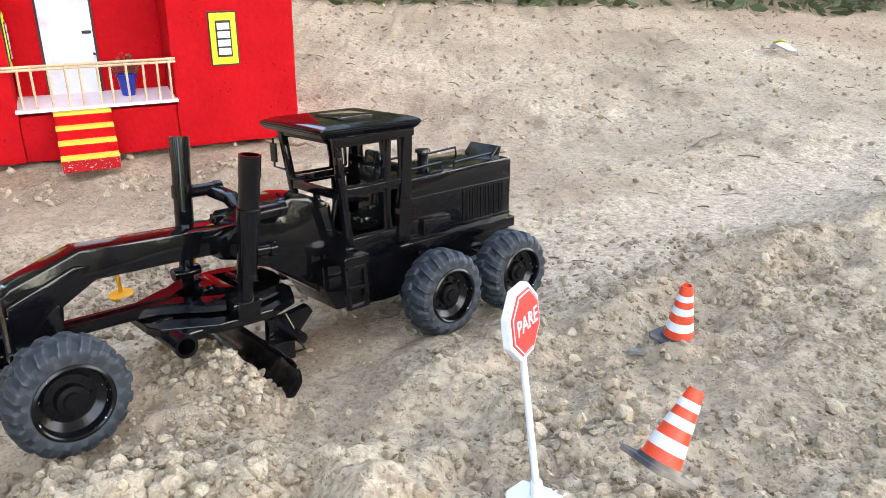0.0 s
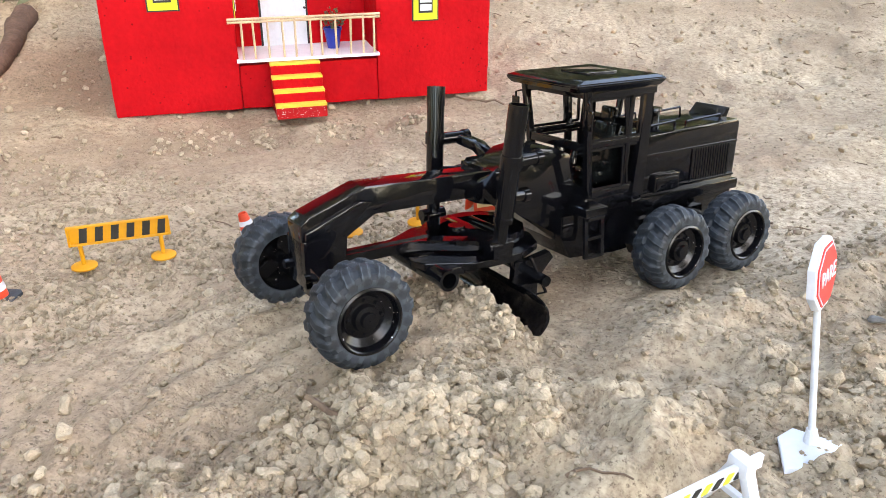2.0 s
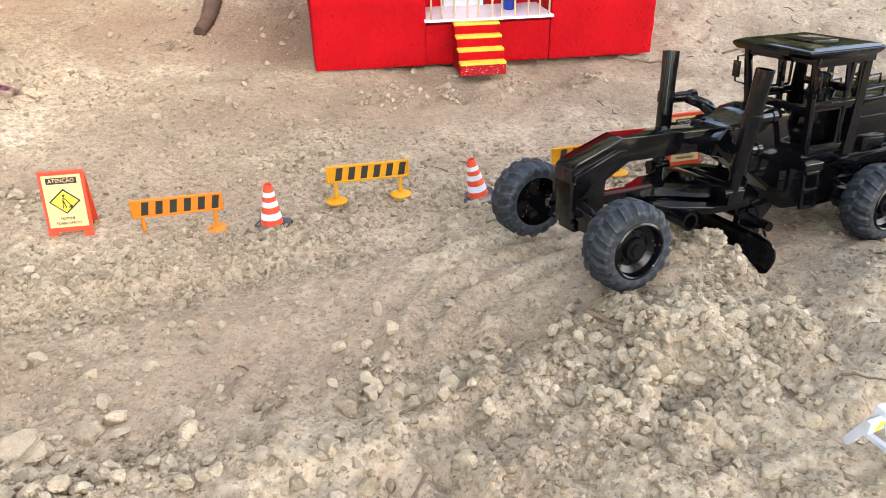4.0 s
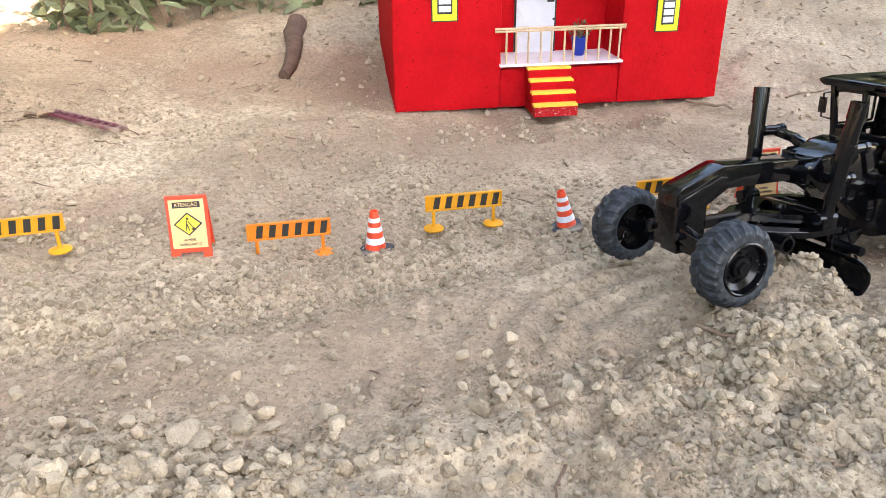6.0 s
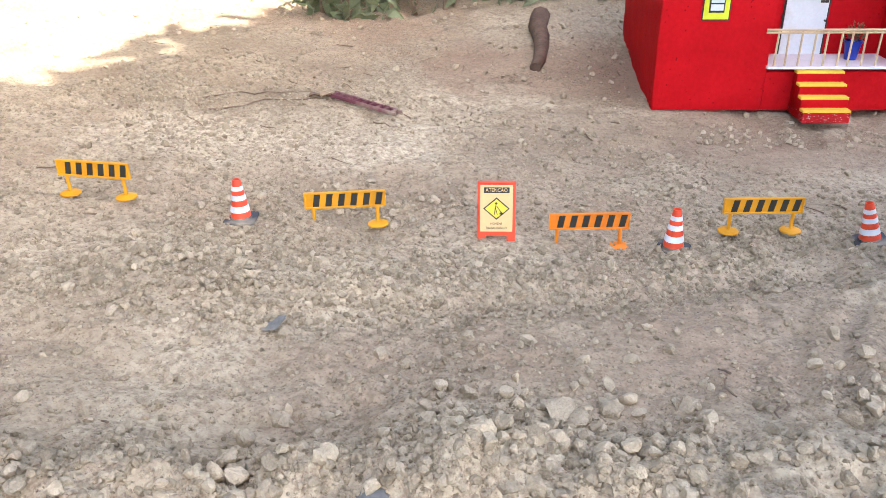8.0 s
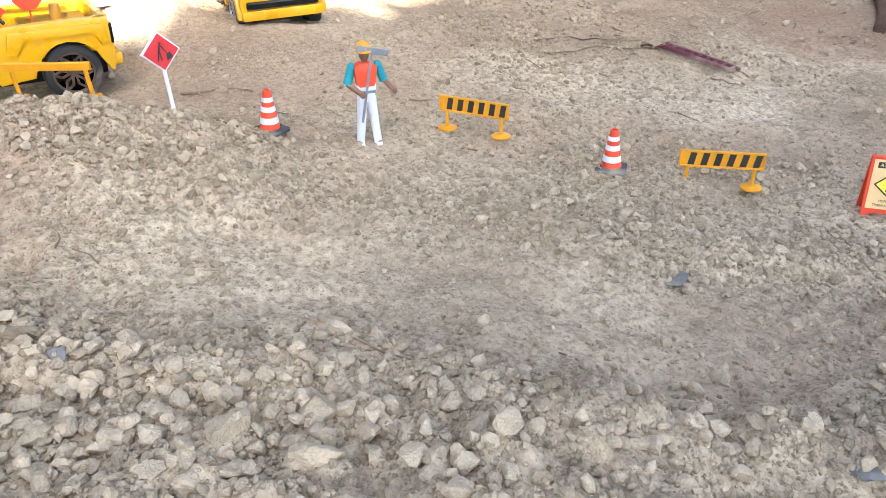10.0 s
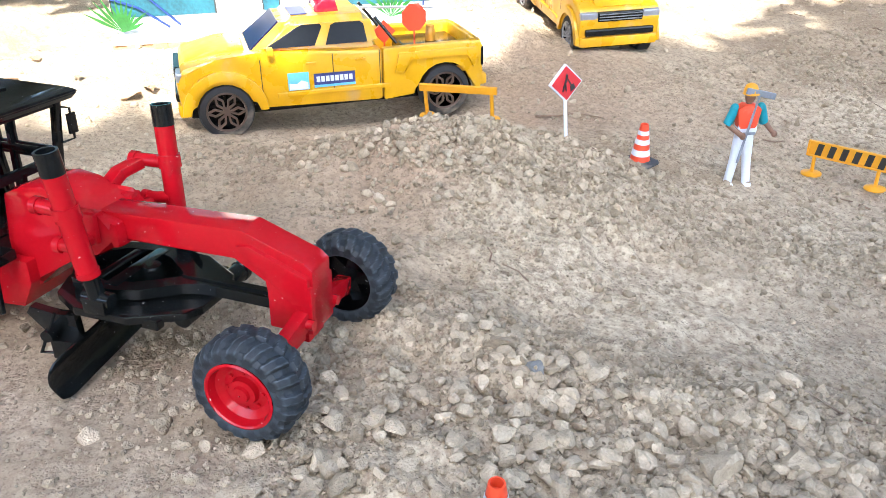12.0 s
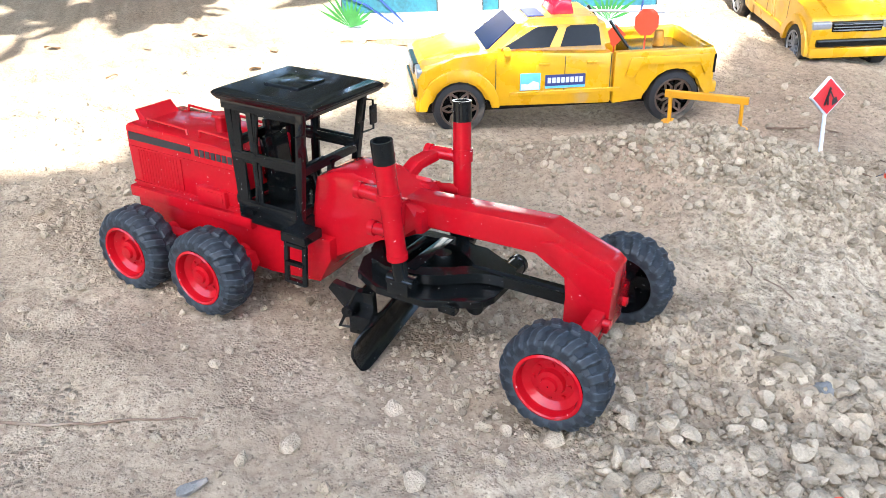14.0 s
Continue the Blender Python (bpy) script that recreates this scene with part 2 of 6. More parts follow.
FOAMW = mat("white_board", (0.80, 0.79, 0.76), 0.7, vary=0.06, bump=0.3)
SEA = mat("sea_blue_paint", (0.010, 0.095, 0.13), 0.6, vary=0.3, scale=22, bump=0.2)
SEAD = mat("deep_blue_paint", (0.008, 0.03, 0.16), 0.6, vary=0.3)
CARD = mat("torn_cardboard", (0.36, 0.22, 0.11), 0.9, vary=0.2, bump=0.6)
LEAF2 = mat("palm_green", (0.02, 0.13, 0.02), 0.5, vary=0.2)
DRYLEAF = mat("dry_leaf", (0.34, 0.19, 0.09), 0.8, vary=0.25, random=0.4)


# ---- helpers for meshes ----
def link(name, bm, material, parent=None, label="", smooth=False):
    me = bpy.data.meshes.new(name)
    bmesh.ops.recalc_face_normals(bm, faces=bm.faces)
    bm.to_mesh(me)
    bm.free()
    for mm in material if isinstance(material, (list, tuple)) else [material]:
        me.materials.append(mm)
    if smooth:
        for p in me.polygons:
            p.use_smooth = True
        me.set_sharp_from_angle(angle=radians(smooth if smooth > 1 else 40))
    ob = new(name, me)
    if parent:
        ob.parent = parent
    if label:
        tagged(ob, label)
    return ob


def part(name, bm, material, parent, label="", smooth=False):
    return link(name, bm, material, parent, label, smooth)


def thing(name, m, label, category, group="", kind=""):
    e = new(name)
    e.empty_display_size = 0.02
    e.matrix_basis = m
    return tagged(e, label, category, group, kind)


def BM():
    return bmesh.new()


def box(bm, c, s, bevel=0.0, rot=None, mi=0):
    m = Matrix.Translation(c) @ (rot or Matrix()) @ Matrix.Diagonal((*s, 1))
    g = bmesh.ops.create_cube(bm, size=1, matrix=m)
    fs = {f for v in g["verts"] for f in v.link_faces}
    for f in fs:
        f.material_index = mi
    if bevel:
        es = {e for v in g["verts"] for e in v.link_edges}
        bmesh.ops.bevel(bm, geom=list(es), offset=bevel, segments=2, affect="EDGES", profile=0.6, material=mi)
    return bm


def beam(bm, a, b, w, h, bevel=0.0, mi=0):
    """A square bar from a to b, w wide (sideways) and h high."""
    a, b = Vector(a), Vector(b)
    d = b - a
    z = d.normalized()
    up = Vector((0, 0, 1)) if abs(z.z) < 0.9 else Vector((1, 0, 0))
    x = up.cross(z).normalized()
    y = z.cross(x)
    rot = Matrix((x, y, z)).transposed().to_4x4()
    return box(bm, (a + b) / 2, (w, h, d.length), bevel, rot, mi)


def rod(bm, a, b, r0, r1=None, seg=12, mi=0, caps=True):
    a, b = Vector(a), Vector(b)
    d = b - a
    m = Matrix.Translation((a + b) / 2) @ d.to_track_quat("Z", "Y").to_matrix().to_4x4()
    g = bmesh.ops.create_cone(bm, cap_ends=caps, segments=seg, radius1=r0, radius2=r0 if r1 is None else r1, depth=d.length, matrix=m)
    for f in {f for v in g["verts"] for f in v.link_faces}:
        f.material_index = mi
    return bm


def prism(bm, pts, y0, y1, bevel=0.0, mi=0, axis="y"):
    """A side outline (x, z) given thickness from y0 to y1."""
    def at(p, q):
        return (p[0], q, p[1]) if axis == "y" else (q, p[0], p[1]) if axis == "x" else (p[0], p[1], q)
    va = [bm.verts.new(at(p, y0)) for p in pts]
    vb = [bm.verts.new(at(p, y1)) for p in pts]
    fs = [bm.faces.new(va), bm.faces.new(vb[::-1])]
    n = len(pts)
    for i in range(n):
        fs.append(bm.faces.new((va[i], vb[i], vb[(i + 1) % n], va[(i + 1) % n])))
    for f in fs:
        f.material_index = mi
    if bevel:
        es = {e for f in fs for e in f.edges}
        bmesh.ops.bevel(bm, geom=list(es), offset=bevel, segments=2, affect="EDGES", profile=0.6, material=mi)
    return bm


def lathe(bm, prof, seg=32, axis="y", c=(0, 0, 0), mi=0, caps=True):
    """Turns the outline (radius, along) round an axis."""
    rings = []
    for r, t in prof:
        ring = []
        for i in range(seg):
            a = 2 * math.pi * i / seg
            u, w = r * math.cos(a), r * math.sin(a)
            p = (u, t, w) if axis == "y" else (u, w, t)
            ring.append(bm.verts.new((p[0] + c[0], p[1] + c[1], p[2] + c[2])))
        rings.append(ring)
    for q, s in zip(rings, rings[1:]):
        for i in range(seg):
            bm.faces.new((q[i], q[(i + 1) % seg], s[(i + 1) % seg], s[i])).material_index = mi
    for ring in (rings[0], rings[-1]) if caps else ():
        bm.faces.new(ring).material_index = mi
    return bm


def tube(bm, pts, r, seg=8, mi=0, thin=0.0):
    """A bent round bar through the points, one closed skin; thin: how much of its radius it loses to the end."""
    pts = [Vector(p) for p in pts]
    rings = []
    for i, p in enumerate(pts):
        d = (pts[min(i + 1, len(pts) - 1)] - pts[max(i - 1, 0)]).normalized()
        side = d.orthogonal().normalized()
        if rings:
            side = (last - d * last.dot(d)).normalized()
        last = side
        up = d.cross(side)
        k = r * (1 - thin * i / (len(pts) - 1))
        rings.append([bm.verts.new(p + (side * math.cos(2 * math.pi * j / seg) + up * math.sin(2 * math.pi * j / seg)) * k) for j in range(seg)])
    fs = [bm.faces.new(rings[0][::-1]), bm.faces.new(rings[-1])]
    for p, q in zip(rings, rings[1:]):
        fs += [bm.faces.new((p[j], p[(j + 1) % seg], q[(j + 1) % seg], q[j])) for j in range(seg)]
    for f in fs:
        f.material_index = mi
    return bm


def writing(name, text, size, m, material, parent, width=0.0):
    """Letters of the built-in font as a thin raised mesh."""
    cu = bpy.data.curves.new(name, "FONT")
    cu.body, cu.size, cu.extrude = text, size, 0.0002
    cu.align_x, cu.align_y = "CENTER", "CENTER"
    cu.resolution_u = 2
    tmp = new(name, cu)
    me = bpy.data.meshes.new_from_object(tmp.evaluated_get(bpy.context.evaluated_depsgraph_get()))
    bpy.data.objects.remove(tmp)
    me.materials.append(material)
    ob = new(name, me)
    if width:
        xs = [v.co.x for v in me.vertices]
        k = width / (max(xs) - min(xs))
        for v in me.vertices:
            v.co.x *= k
    ob.parent = parent
    ob.matrix_basis = m
    return ob


# ---- ground ----
def lattice(ix, iy, seed):
    h = (ix * 374761393 + iy * 668265263 + seed * 974634541) & 0x7FFFFFFF
    h = ((h ^ (h >> 13)) * 1274126177) & 0x7FFFFFFF
    return ((h ^ (h >> 16)) & 0xFFFF) / 65535.0


def vnoise(x, y, seed):
    x, y = np.asarray(x, float), np.asarray(y, float)
    ix, iy = np.floor(x).astype(np.int64), np.floor(y).astype(np.int64)
    fx, fy = x - ix, y - iy
    fx, fy = fx * fx * (3 - 2 * fx), fy * fy * (3 - 2 * fy)
    a, b = lattice(ix, iy, seed), lattice(ix + 1, iy, seed)
    c, d = lattice(ix, iy + 1, seed), lattice(ix + 1, iy + 1, seed)
    return (a + (b - a) * fx) * (1 - fy) + (c + (d - c) * fx) * fy - 0.5


def fbm(x, y, freq, octaves, seed):
    s, amp = 0.0, 1.0
    for i in range(octaves):
        s = s + amp * vnoise(x * freq + 17.3 * i, y * freq - 9.1 * i, seed + i)
        freq, amp = freq * 2.03, amp * 0.5
    return s


SWELLS = [(-0.9, 0.3, -0.055, 0.5), (-0.3, 0.9, -0.054, 0.5), (0.3, 0.3, 0.05, 0.5), (-0.9, -0.9, 0.033, 0.5), (0.3, 0.9, -0.024, 0.5),
          (-2.1, 0.9, -0.02, 0.5), (-1.5, -0.3, 0.018, 0.5), (-0.3, -0.9, 0.021, 0.5), (-0.3, -0.3, -0.018, 0.5)]
HEAPS = [(-0.20, 0.27, 0.024, 0.070), (-0.13, 0.31, 0.012, 0.06), (-1.34, -0.20, 0.045, 0.075), (-1.42, -0.30, 0.030, 0.08), (-1.27, -0.12, 0.020, 0.06),
         (-1.22, -0.33, 0.012, 0.07), (-0.30, 0.21, 0.010, 0.05), (-0.62, 0.03, 0.012, 0.07), (-0.84, -0.22, 0.014, 0.08), (0.02, 0.27, 0.016, 0.08),
         (-1.80, 0.08, 0.030, 0.10), (-1.62, -0.22, -0.046, 0.17), (-0.226, 0.456, 0.022, 0.022), (-0.202, 0.430, 0.019, 0.019), (-0.252, 0.480, 0.012, 0.020), (-1.36, -0.64, -0.021, 0.10), (-1.20, -0.62, -0.010, 0.08), (-0.49, 0.545, 0.006, 0.05), (-1.0, 0.26, 0.006, 0.06), (-0.112, 0.455, -0.009, 0.030), (-1.215, -0.570, -0.009, 0.040), (-0.142, 0.365, -0.022, 0.028), (-0.09, 0.38, -0.012, 0.035), (-0.186, 0.424, 0.018, 0.014), (-0.168, 0.403, 0.015, 0.012),
         (-0.63, 0.855, 0.004, 0.030), (-0.53, 0.915, 0.004, 0.028), (-0.43, 0.965, 0.004, 0.028), (-0.35, 1.005, 0.003, 0.025)]
WAY_A, WAY_DIR = np.array([0.02, 0.655]), np.array([-0.79, -0.613])


def along(x, y):
    """Distance along the graded lane, and to its side (plus: towards the row of signs)."""
    dx, dy = x - WAY_A[0], y - WAY_A[1]
    return dx * WAY_DIR[0] + dy * WAY_DIR[1], dx * WAY_DIR[1] - dy * WAY_DIR[0]


def ground_z(x, y):
    x, y = np.asarray(x, float), np.asarray(y, float)
    z = 0.0392 - 0.031 * np.clip(x, -2.4, 1.0)
    for a, b, h, s in SWELLS:
        z = z + h * np.exp(-((x - a) ** 2 + (y - b) ** 2) / (2 * s * s))
    rough = 0.75 + 0.5 * fbm(x, y, 2.2, 2, 40) + 0.35 * np.clip((y - 0.9) / 0.4, 0, 1)
    for a, b, h, s in HEAPS:
        d = ((x - a) ** 2 + (y - b) ** 2) / (2 * s * s)
        z = z + h * np.exp(-d)
        rough = rough + np.exp(-d * 0.6) if h > 0 else rough * (1 - 0.65 * np.exp(-d * 0.6))
    t, s = along(x, y)
    inside = 1 / (1 + np.exp(np.clip((np.abs(t - 0.55) - 1.25) / 0.06, -50, 50)))
    lane = inside * np.exp(-(s / 0.085) ** 4)
    side = s + 0.02 * vnoise(t * 5, t * 0, 9)
    z = z - 0.010 * lane + inside * (0.012 * np.exp(-((side + 0.135) / 0.028) ** 2) + 0.004 * np.exp(-((side - 0.15) / 0.03) ** 2))
    # uncut soil ahead of the blade, graded lower and lower behind it, and the trench under the row of signs
    fill = np.interp(t, [-0.35, -0.15, 0.10, 0.27, 0.38, 0.55, 0.75, 0.95], [0.0, 0.008, 0.008, 0.011, 0.025, 0.023, 0.014, 0.0])
    z = z + fill * np.exp(-(s / np.where(s < 0, 0.095, 0.14)) ** 4) * (1 - 2.0 * np.clip(s, -0.12, 0.12))
    trench = np.clip((t - 0.42) / 0.12, 0, 1) * np.clip((1.08 - t) / 0.12, 0, 1)
    z = z - 0.017 * trench * np.exp(-((s - 0.120 + 0.02 * vnoise(t * 7, t * 0, 33)) / 0.034) ** 2)
    rough = rough * (1 - 0.35 * lane) + inside * 0.9 * np.exp(-((side + 0.17) / 0.07) ** 2)
    rough = rough * (1 - 0.7 * inside * np.exp(-((s - 0.25) / 0.06) ** 2))
    z = z + rough * (0.011 * fbm(x, y, 9, 3, 3) + 0.009 * fbm(x, y, 34, 4, 7))
    d = np.hypot(x + 0.20, y - 0.27)
    z = z + 0.0034 * np.sin(d / 0.0055 + 7 * vnoise(x * 5, y * 5, 61)) * np.exp(-((d - 0.19) / 0.09) ** 2) * np.clip((-0.17 - x) / 0.1, 0, 1)
    far = np.clip((y - 1.25) / 1.4, 0, 1.6) * np.clip((x + 1.9) / 0.8, 0, 1)
    z = z + 0.10 * far ** 1.5
    bank = np.clip((y - 0.95 + 0.3 * (x + 1.1)) / 0.5, 0, 1.2) * np.clip((-0.75 - x) / 0.25, 0, 1)
    return z + 0.05 * bank


def gz(x, y):
    return float(ground_z(x, y))


def clumps(x, y, cell, seed, share):
    """Rounded lumps of soil: a dome in some of the cells of a jittered grid."""
    x, y = np.asarray(x, float) / cell, np.asarray(y, float) / cell
    ix, iy = np.floor(x).astype(np.int64), np.floor(y).astype(np.int64)
    best = np.zeros(np.broadcast(x, y).shape)
    for i in (-1, 0, 1):
        for j in (-1, 0, 1):
            cx, cy = ix + i, iy + j
            r = 0.28 + 0.42 * lattice(cx, cy, seed + 2)
            dx, dy = x - cx - lattice(cx, cy, seed), y - cy - lattice(cx, cy, seed + 1)
            w = 6.28 * lattice(cx, cy, seed + 4)
            u, v = dx * np.cos(w) + dy * np.sin(w), (dy * np.cos(w) - dx * np.sin(w)) * 1.45
            dome = np.sqrt(np.clip(1 - (u * u + v * v) / (r * r), 0, 1)) * r * (lattice(cx, cy, seed + 3) < share)
            best = np.maximum(best, dome)
    return best * cell


def soil_z(x, y):
    """The ground with its crumbly skin of lumps, thin where it was graded or trodden."""
    t, s = along(np.asarray(x, float), np.asarray(y, float))
    inside = 1 / (1 + np.exp(np.clip((np.abs(t - 0.55) - 1.25) / 0.06, -50, 50)))
    graded = inside * np.exp(-(s / 0.08) ** 4) * np.clip((0.30 - t) / 0.1, 0, 1)
    skin = np.clip(0.62 + 1.5 * fbm(x, y, 5.5, 3, 77), 0.10, 1.25) * (1 - 0.8 * graded)
    skin = skin * (1 - 0.6 * np.clip((np.asarray(y) - 0.62 - 0.45 * np.asarray(x)) / 0.3, 0, 1))
    skin = skin * (1 - 0.6 * np.exp(-(((np.asarray(x) + 1.22) / 0.24) ** 4 + ((np.asarray(y) + 0.70) / 0.20) ** 4)))
    skin = skin * (1 - 0.65 * np.exp(-((np.asarray(x) + 0.20) ** 2 + (np.asarray(y) - 0.275) ** 2) / (2 * 0.07 ** 2)))
    lumps = 0.14 * clumps(x, y, 0.034, 101, 0.25) + 0.24 * clumps(x, y, 0.0150, 201, 0.35) + 0.36 * clumps(x, y, 0.0095, 301, 0.5)
    grooves = 0.0016 * fbm(t * 6, s * 55, 1.0, 3, 55) * inside
    return ground_z(x, y) + skin * lumps + grooves + 0.0016 * fbm(x, y, 90, 2, 88) * (0.4 + 0.6 * skin)


def finer(lo, hi, step, soft, reach):
    """Even steps from lo to hi, slowly wider for a stretch, then ever wider out to the horizon."""
    mid = np.arange(lo, hi + step / 2, step)
    grow, d, w = [], 0.0, step
    while d < reach:
        w *= 1.021 if d < soft else 1.25
        d += w
        grow.append(d)
    grow = np.array(grow)
    return np.concatenate([lo - grow[::-1], mid, hi + grow])


GX, GY = finer(-1.50, 0.28, 0.0041, 0.75, 80), finer(-0.78, 0.75, 0.0041, 1.0, 80)
gx, gy = np.meshgrid(GX, GY)
gh = soil_z(gx, gy)
nx, ny = len(GX), len(GY)
idx = np.arange(nx * ny).reshape(ny, nx)
quads = np.stack([idx[:-1, :-1], idx[:-1, 1:], idx[1:, 1:], idx[1:, :-1]], -1).reshape(-1, 4)
me = bpy.data.meshes.new("ground")
me.from_pydata(np.stack([gx, gy, gh], -1).reshape(-1, 3), [], quads)
me.materials.append(SOIL)
for p in me.polygons:
    p.use_smooth = True
ground = tagged(new("ground", me), "dry pale brown soil, graded, with loose clods", "ground", kind="structure")


# ---- motor graders ----
def tyre_mesh(R, W):
    """One moulded tyre: two staggered rows of slanted lugs that run over the shoulders."""
    n, per, lug = 17, 14, 0.0019
    seg = n * per
    prof = [(0.0232, W - 0.0015), (0.0240, W), (0.0262, W + 0.0006), (0.0290, W + 0.0004), (0.0300, W - 0.0002), (0.0318, W - 0.0008), (0.0330, W - 0.0018), (0.0340, W - 0.0034), (R - 0.0004, W - 0.0056)]
    prof += [(R, y) for y in (0.0078, 0.0056, 0.0034, 0.0016, 0.0006)]
    prof += [(r, -y) for r, y in prof[::-1]]
    rows = []
    for k, (r, y) in enumerate(prof):
        ring = []
        for i in range(seg):
            a = 2 * math.pi * i / seg
            side = 1 if y > 0 else -1
            u = (n * a / (2 * math.pi) + (0.5 if side < 0 else 0) + 0.42 * abs(y) / W) % 1.0
            bump = min(1.0, max(0.0, (0.31 - abs(u - 0.5)) / 0.045))
            if r < 0.0296:
                bump = 0.0
            if abs(y) < 0.001:
                bump *= 0.25
            out = (bump - 0.75) * lug if r > 0.0296 else 0.0
            flat = 1.0 if r > 0.0335 else 0.45
            rr = r + out * flat
            yy = y + side * (0.0007 * bump if r <= 0.0335 and r > 0.0296 else 0.0)
            ring.append((rr * math.cos(a), yy, rr * math.sin(a)))
        rows.append(ring)
    verts = [v for ring in rows for v in ring]
    faces = []
    for k in range(len(rows) - 1):
        for i in range(seg):
            j = (i + 1) % seg
            faces.append((k * seg + i, k * seg + j, (k + 1) * seg + j, (k + 1) * seg + i))
    me = bpy.data.meshes.new("tyre")
    me.from_pydata(verts, [], faces)
    me.materials.append(TYRE)
    for p in me.polygons:
        p.use_smooth = True
    me.set_sharp_from_angle(angle=radians(42))
    return me


WHEEL_R, WHEEL_W = 0.0362, 0.0155
TYRE_MESH = tyre_mesh(WHEEL_R, WHEEL_W)


def wheel(parent, x, y, side, rim_mat, rise=0.0, name="wheel"):
    """A lugged toy tyre on a dished rim; side is +1 or -1, the way its face looks."""
    hub = new(name)
    hub.empty_display_size = 0.01
    hub.parent = parent
    hub.matrix_basis = pose(x, y, 0.0366 + rise, 0, 0, 0 if side > 0 else 180)
    R, W = WHEEL_R, WHEEL_W
    tyre = new("tyre", TYRE_MESH)
    tyre.parent = hub
    tagged(tyre, "dusty dark grey rubber tyre with lugs")
    bm = BM()
    lathe(bm, [(0.0238, W + 0.0004), (0.0222, W + 0.0012), (0.0212, W + 0.0004), (0.0200, W - 0.0055), (0.0150, W - 0.0085), (0.0098, W - 0.0080), (0.0090, W - 0.0040), (0.0058, W - 0.0035), (0.0052, W - 0.0010), (0.0005, W - 0.0008)], 36, caps=False)
    for i in range(8):
        a = 2 * math.pi * i / 8
        rod(bm, (0.0125 * math.cos(a), W - 0.0085, 0.0125 * math.sin(a)), (0.0125 * math.cos(a), W - 0.0065, 0.0125 * math.sin(a)), 0.0013, seg=6)
    part("rim", bm, rim_mat, hub, smooth=30)
    bm = BM()
    lathe(bm, [(0.0262, -W - 0.0002), (0.0252, -W + 0.0008), (0.0238, -W + 0.0030), (0.0214, W - 0.0095), (0.0005, W - 0.0100)], 36, caps=False)
    for i in range(5):
        a = 2 * math.pi * i / 5
        beam(bm, (0.004 * math.cos(a), 0.000, 0.004 * math.sin(a)), (0.0212 * math.cos(a), 0.001, 0.0212 * math.sin(a)), 0.003, 0.010)
    rod(bm, (0, -W, 0), (0, W - 0.009, 0), 0.0046)
    part("hollow_back", bm, RIMBLACK, hub, "hollow black back of the wheel", smooth=30)
    return hub


def frame_panel(bm, corners, w, t):
    """Bars round an opening whose corners are given."""
    for a, b in zip(corners, corners[1:] + corners[:1]):
        beam(bm, a, b, t, w)


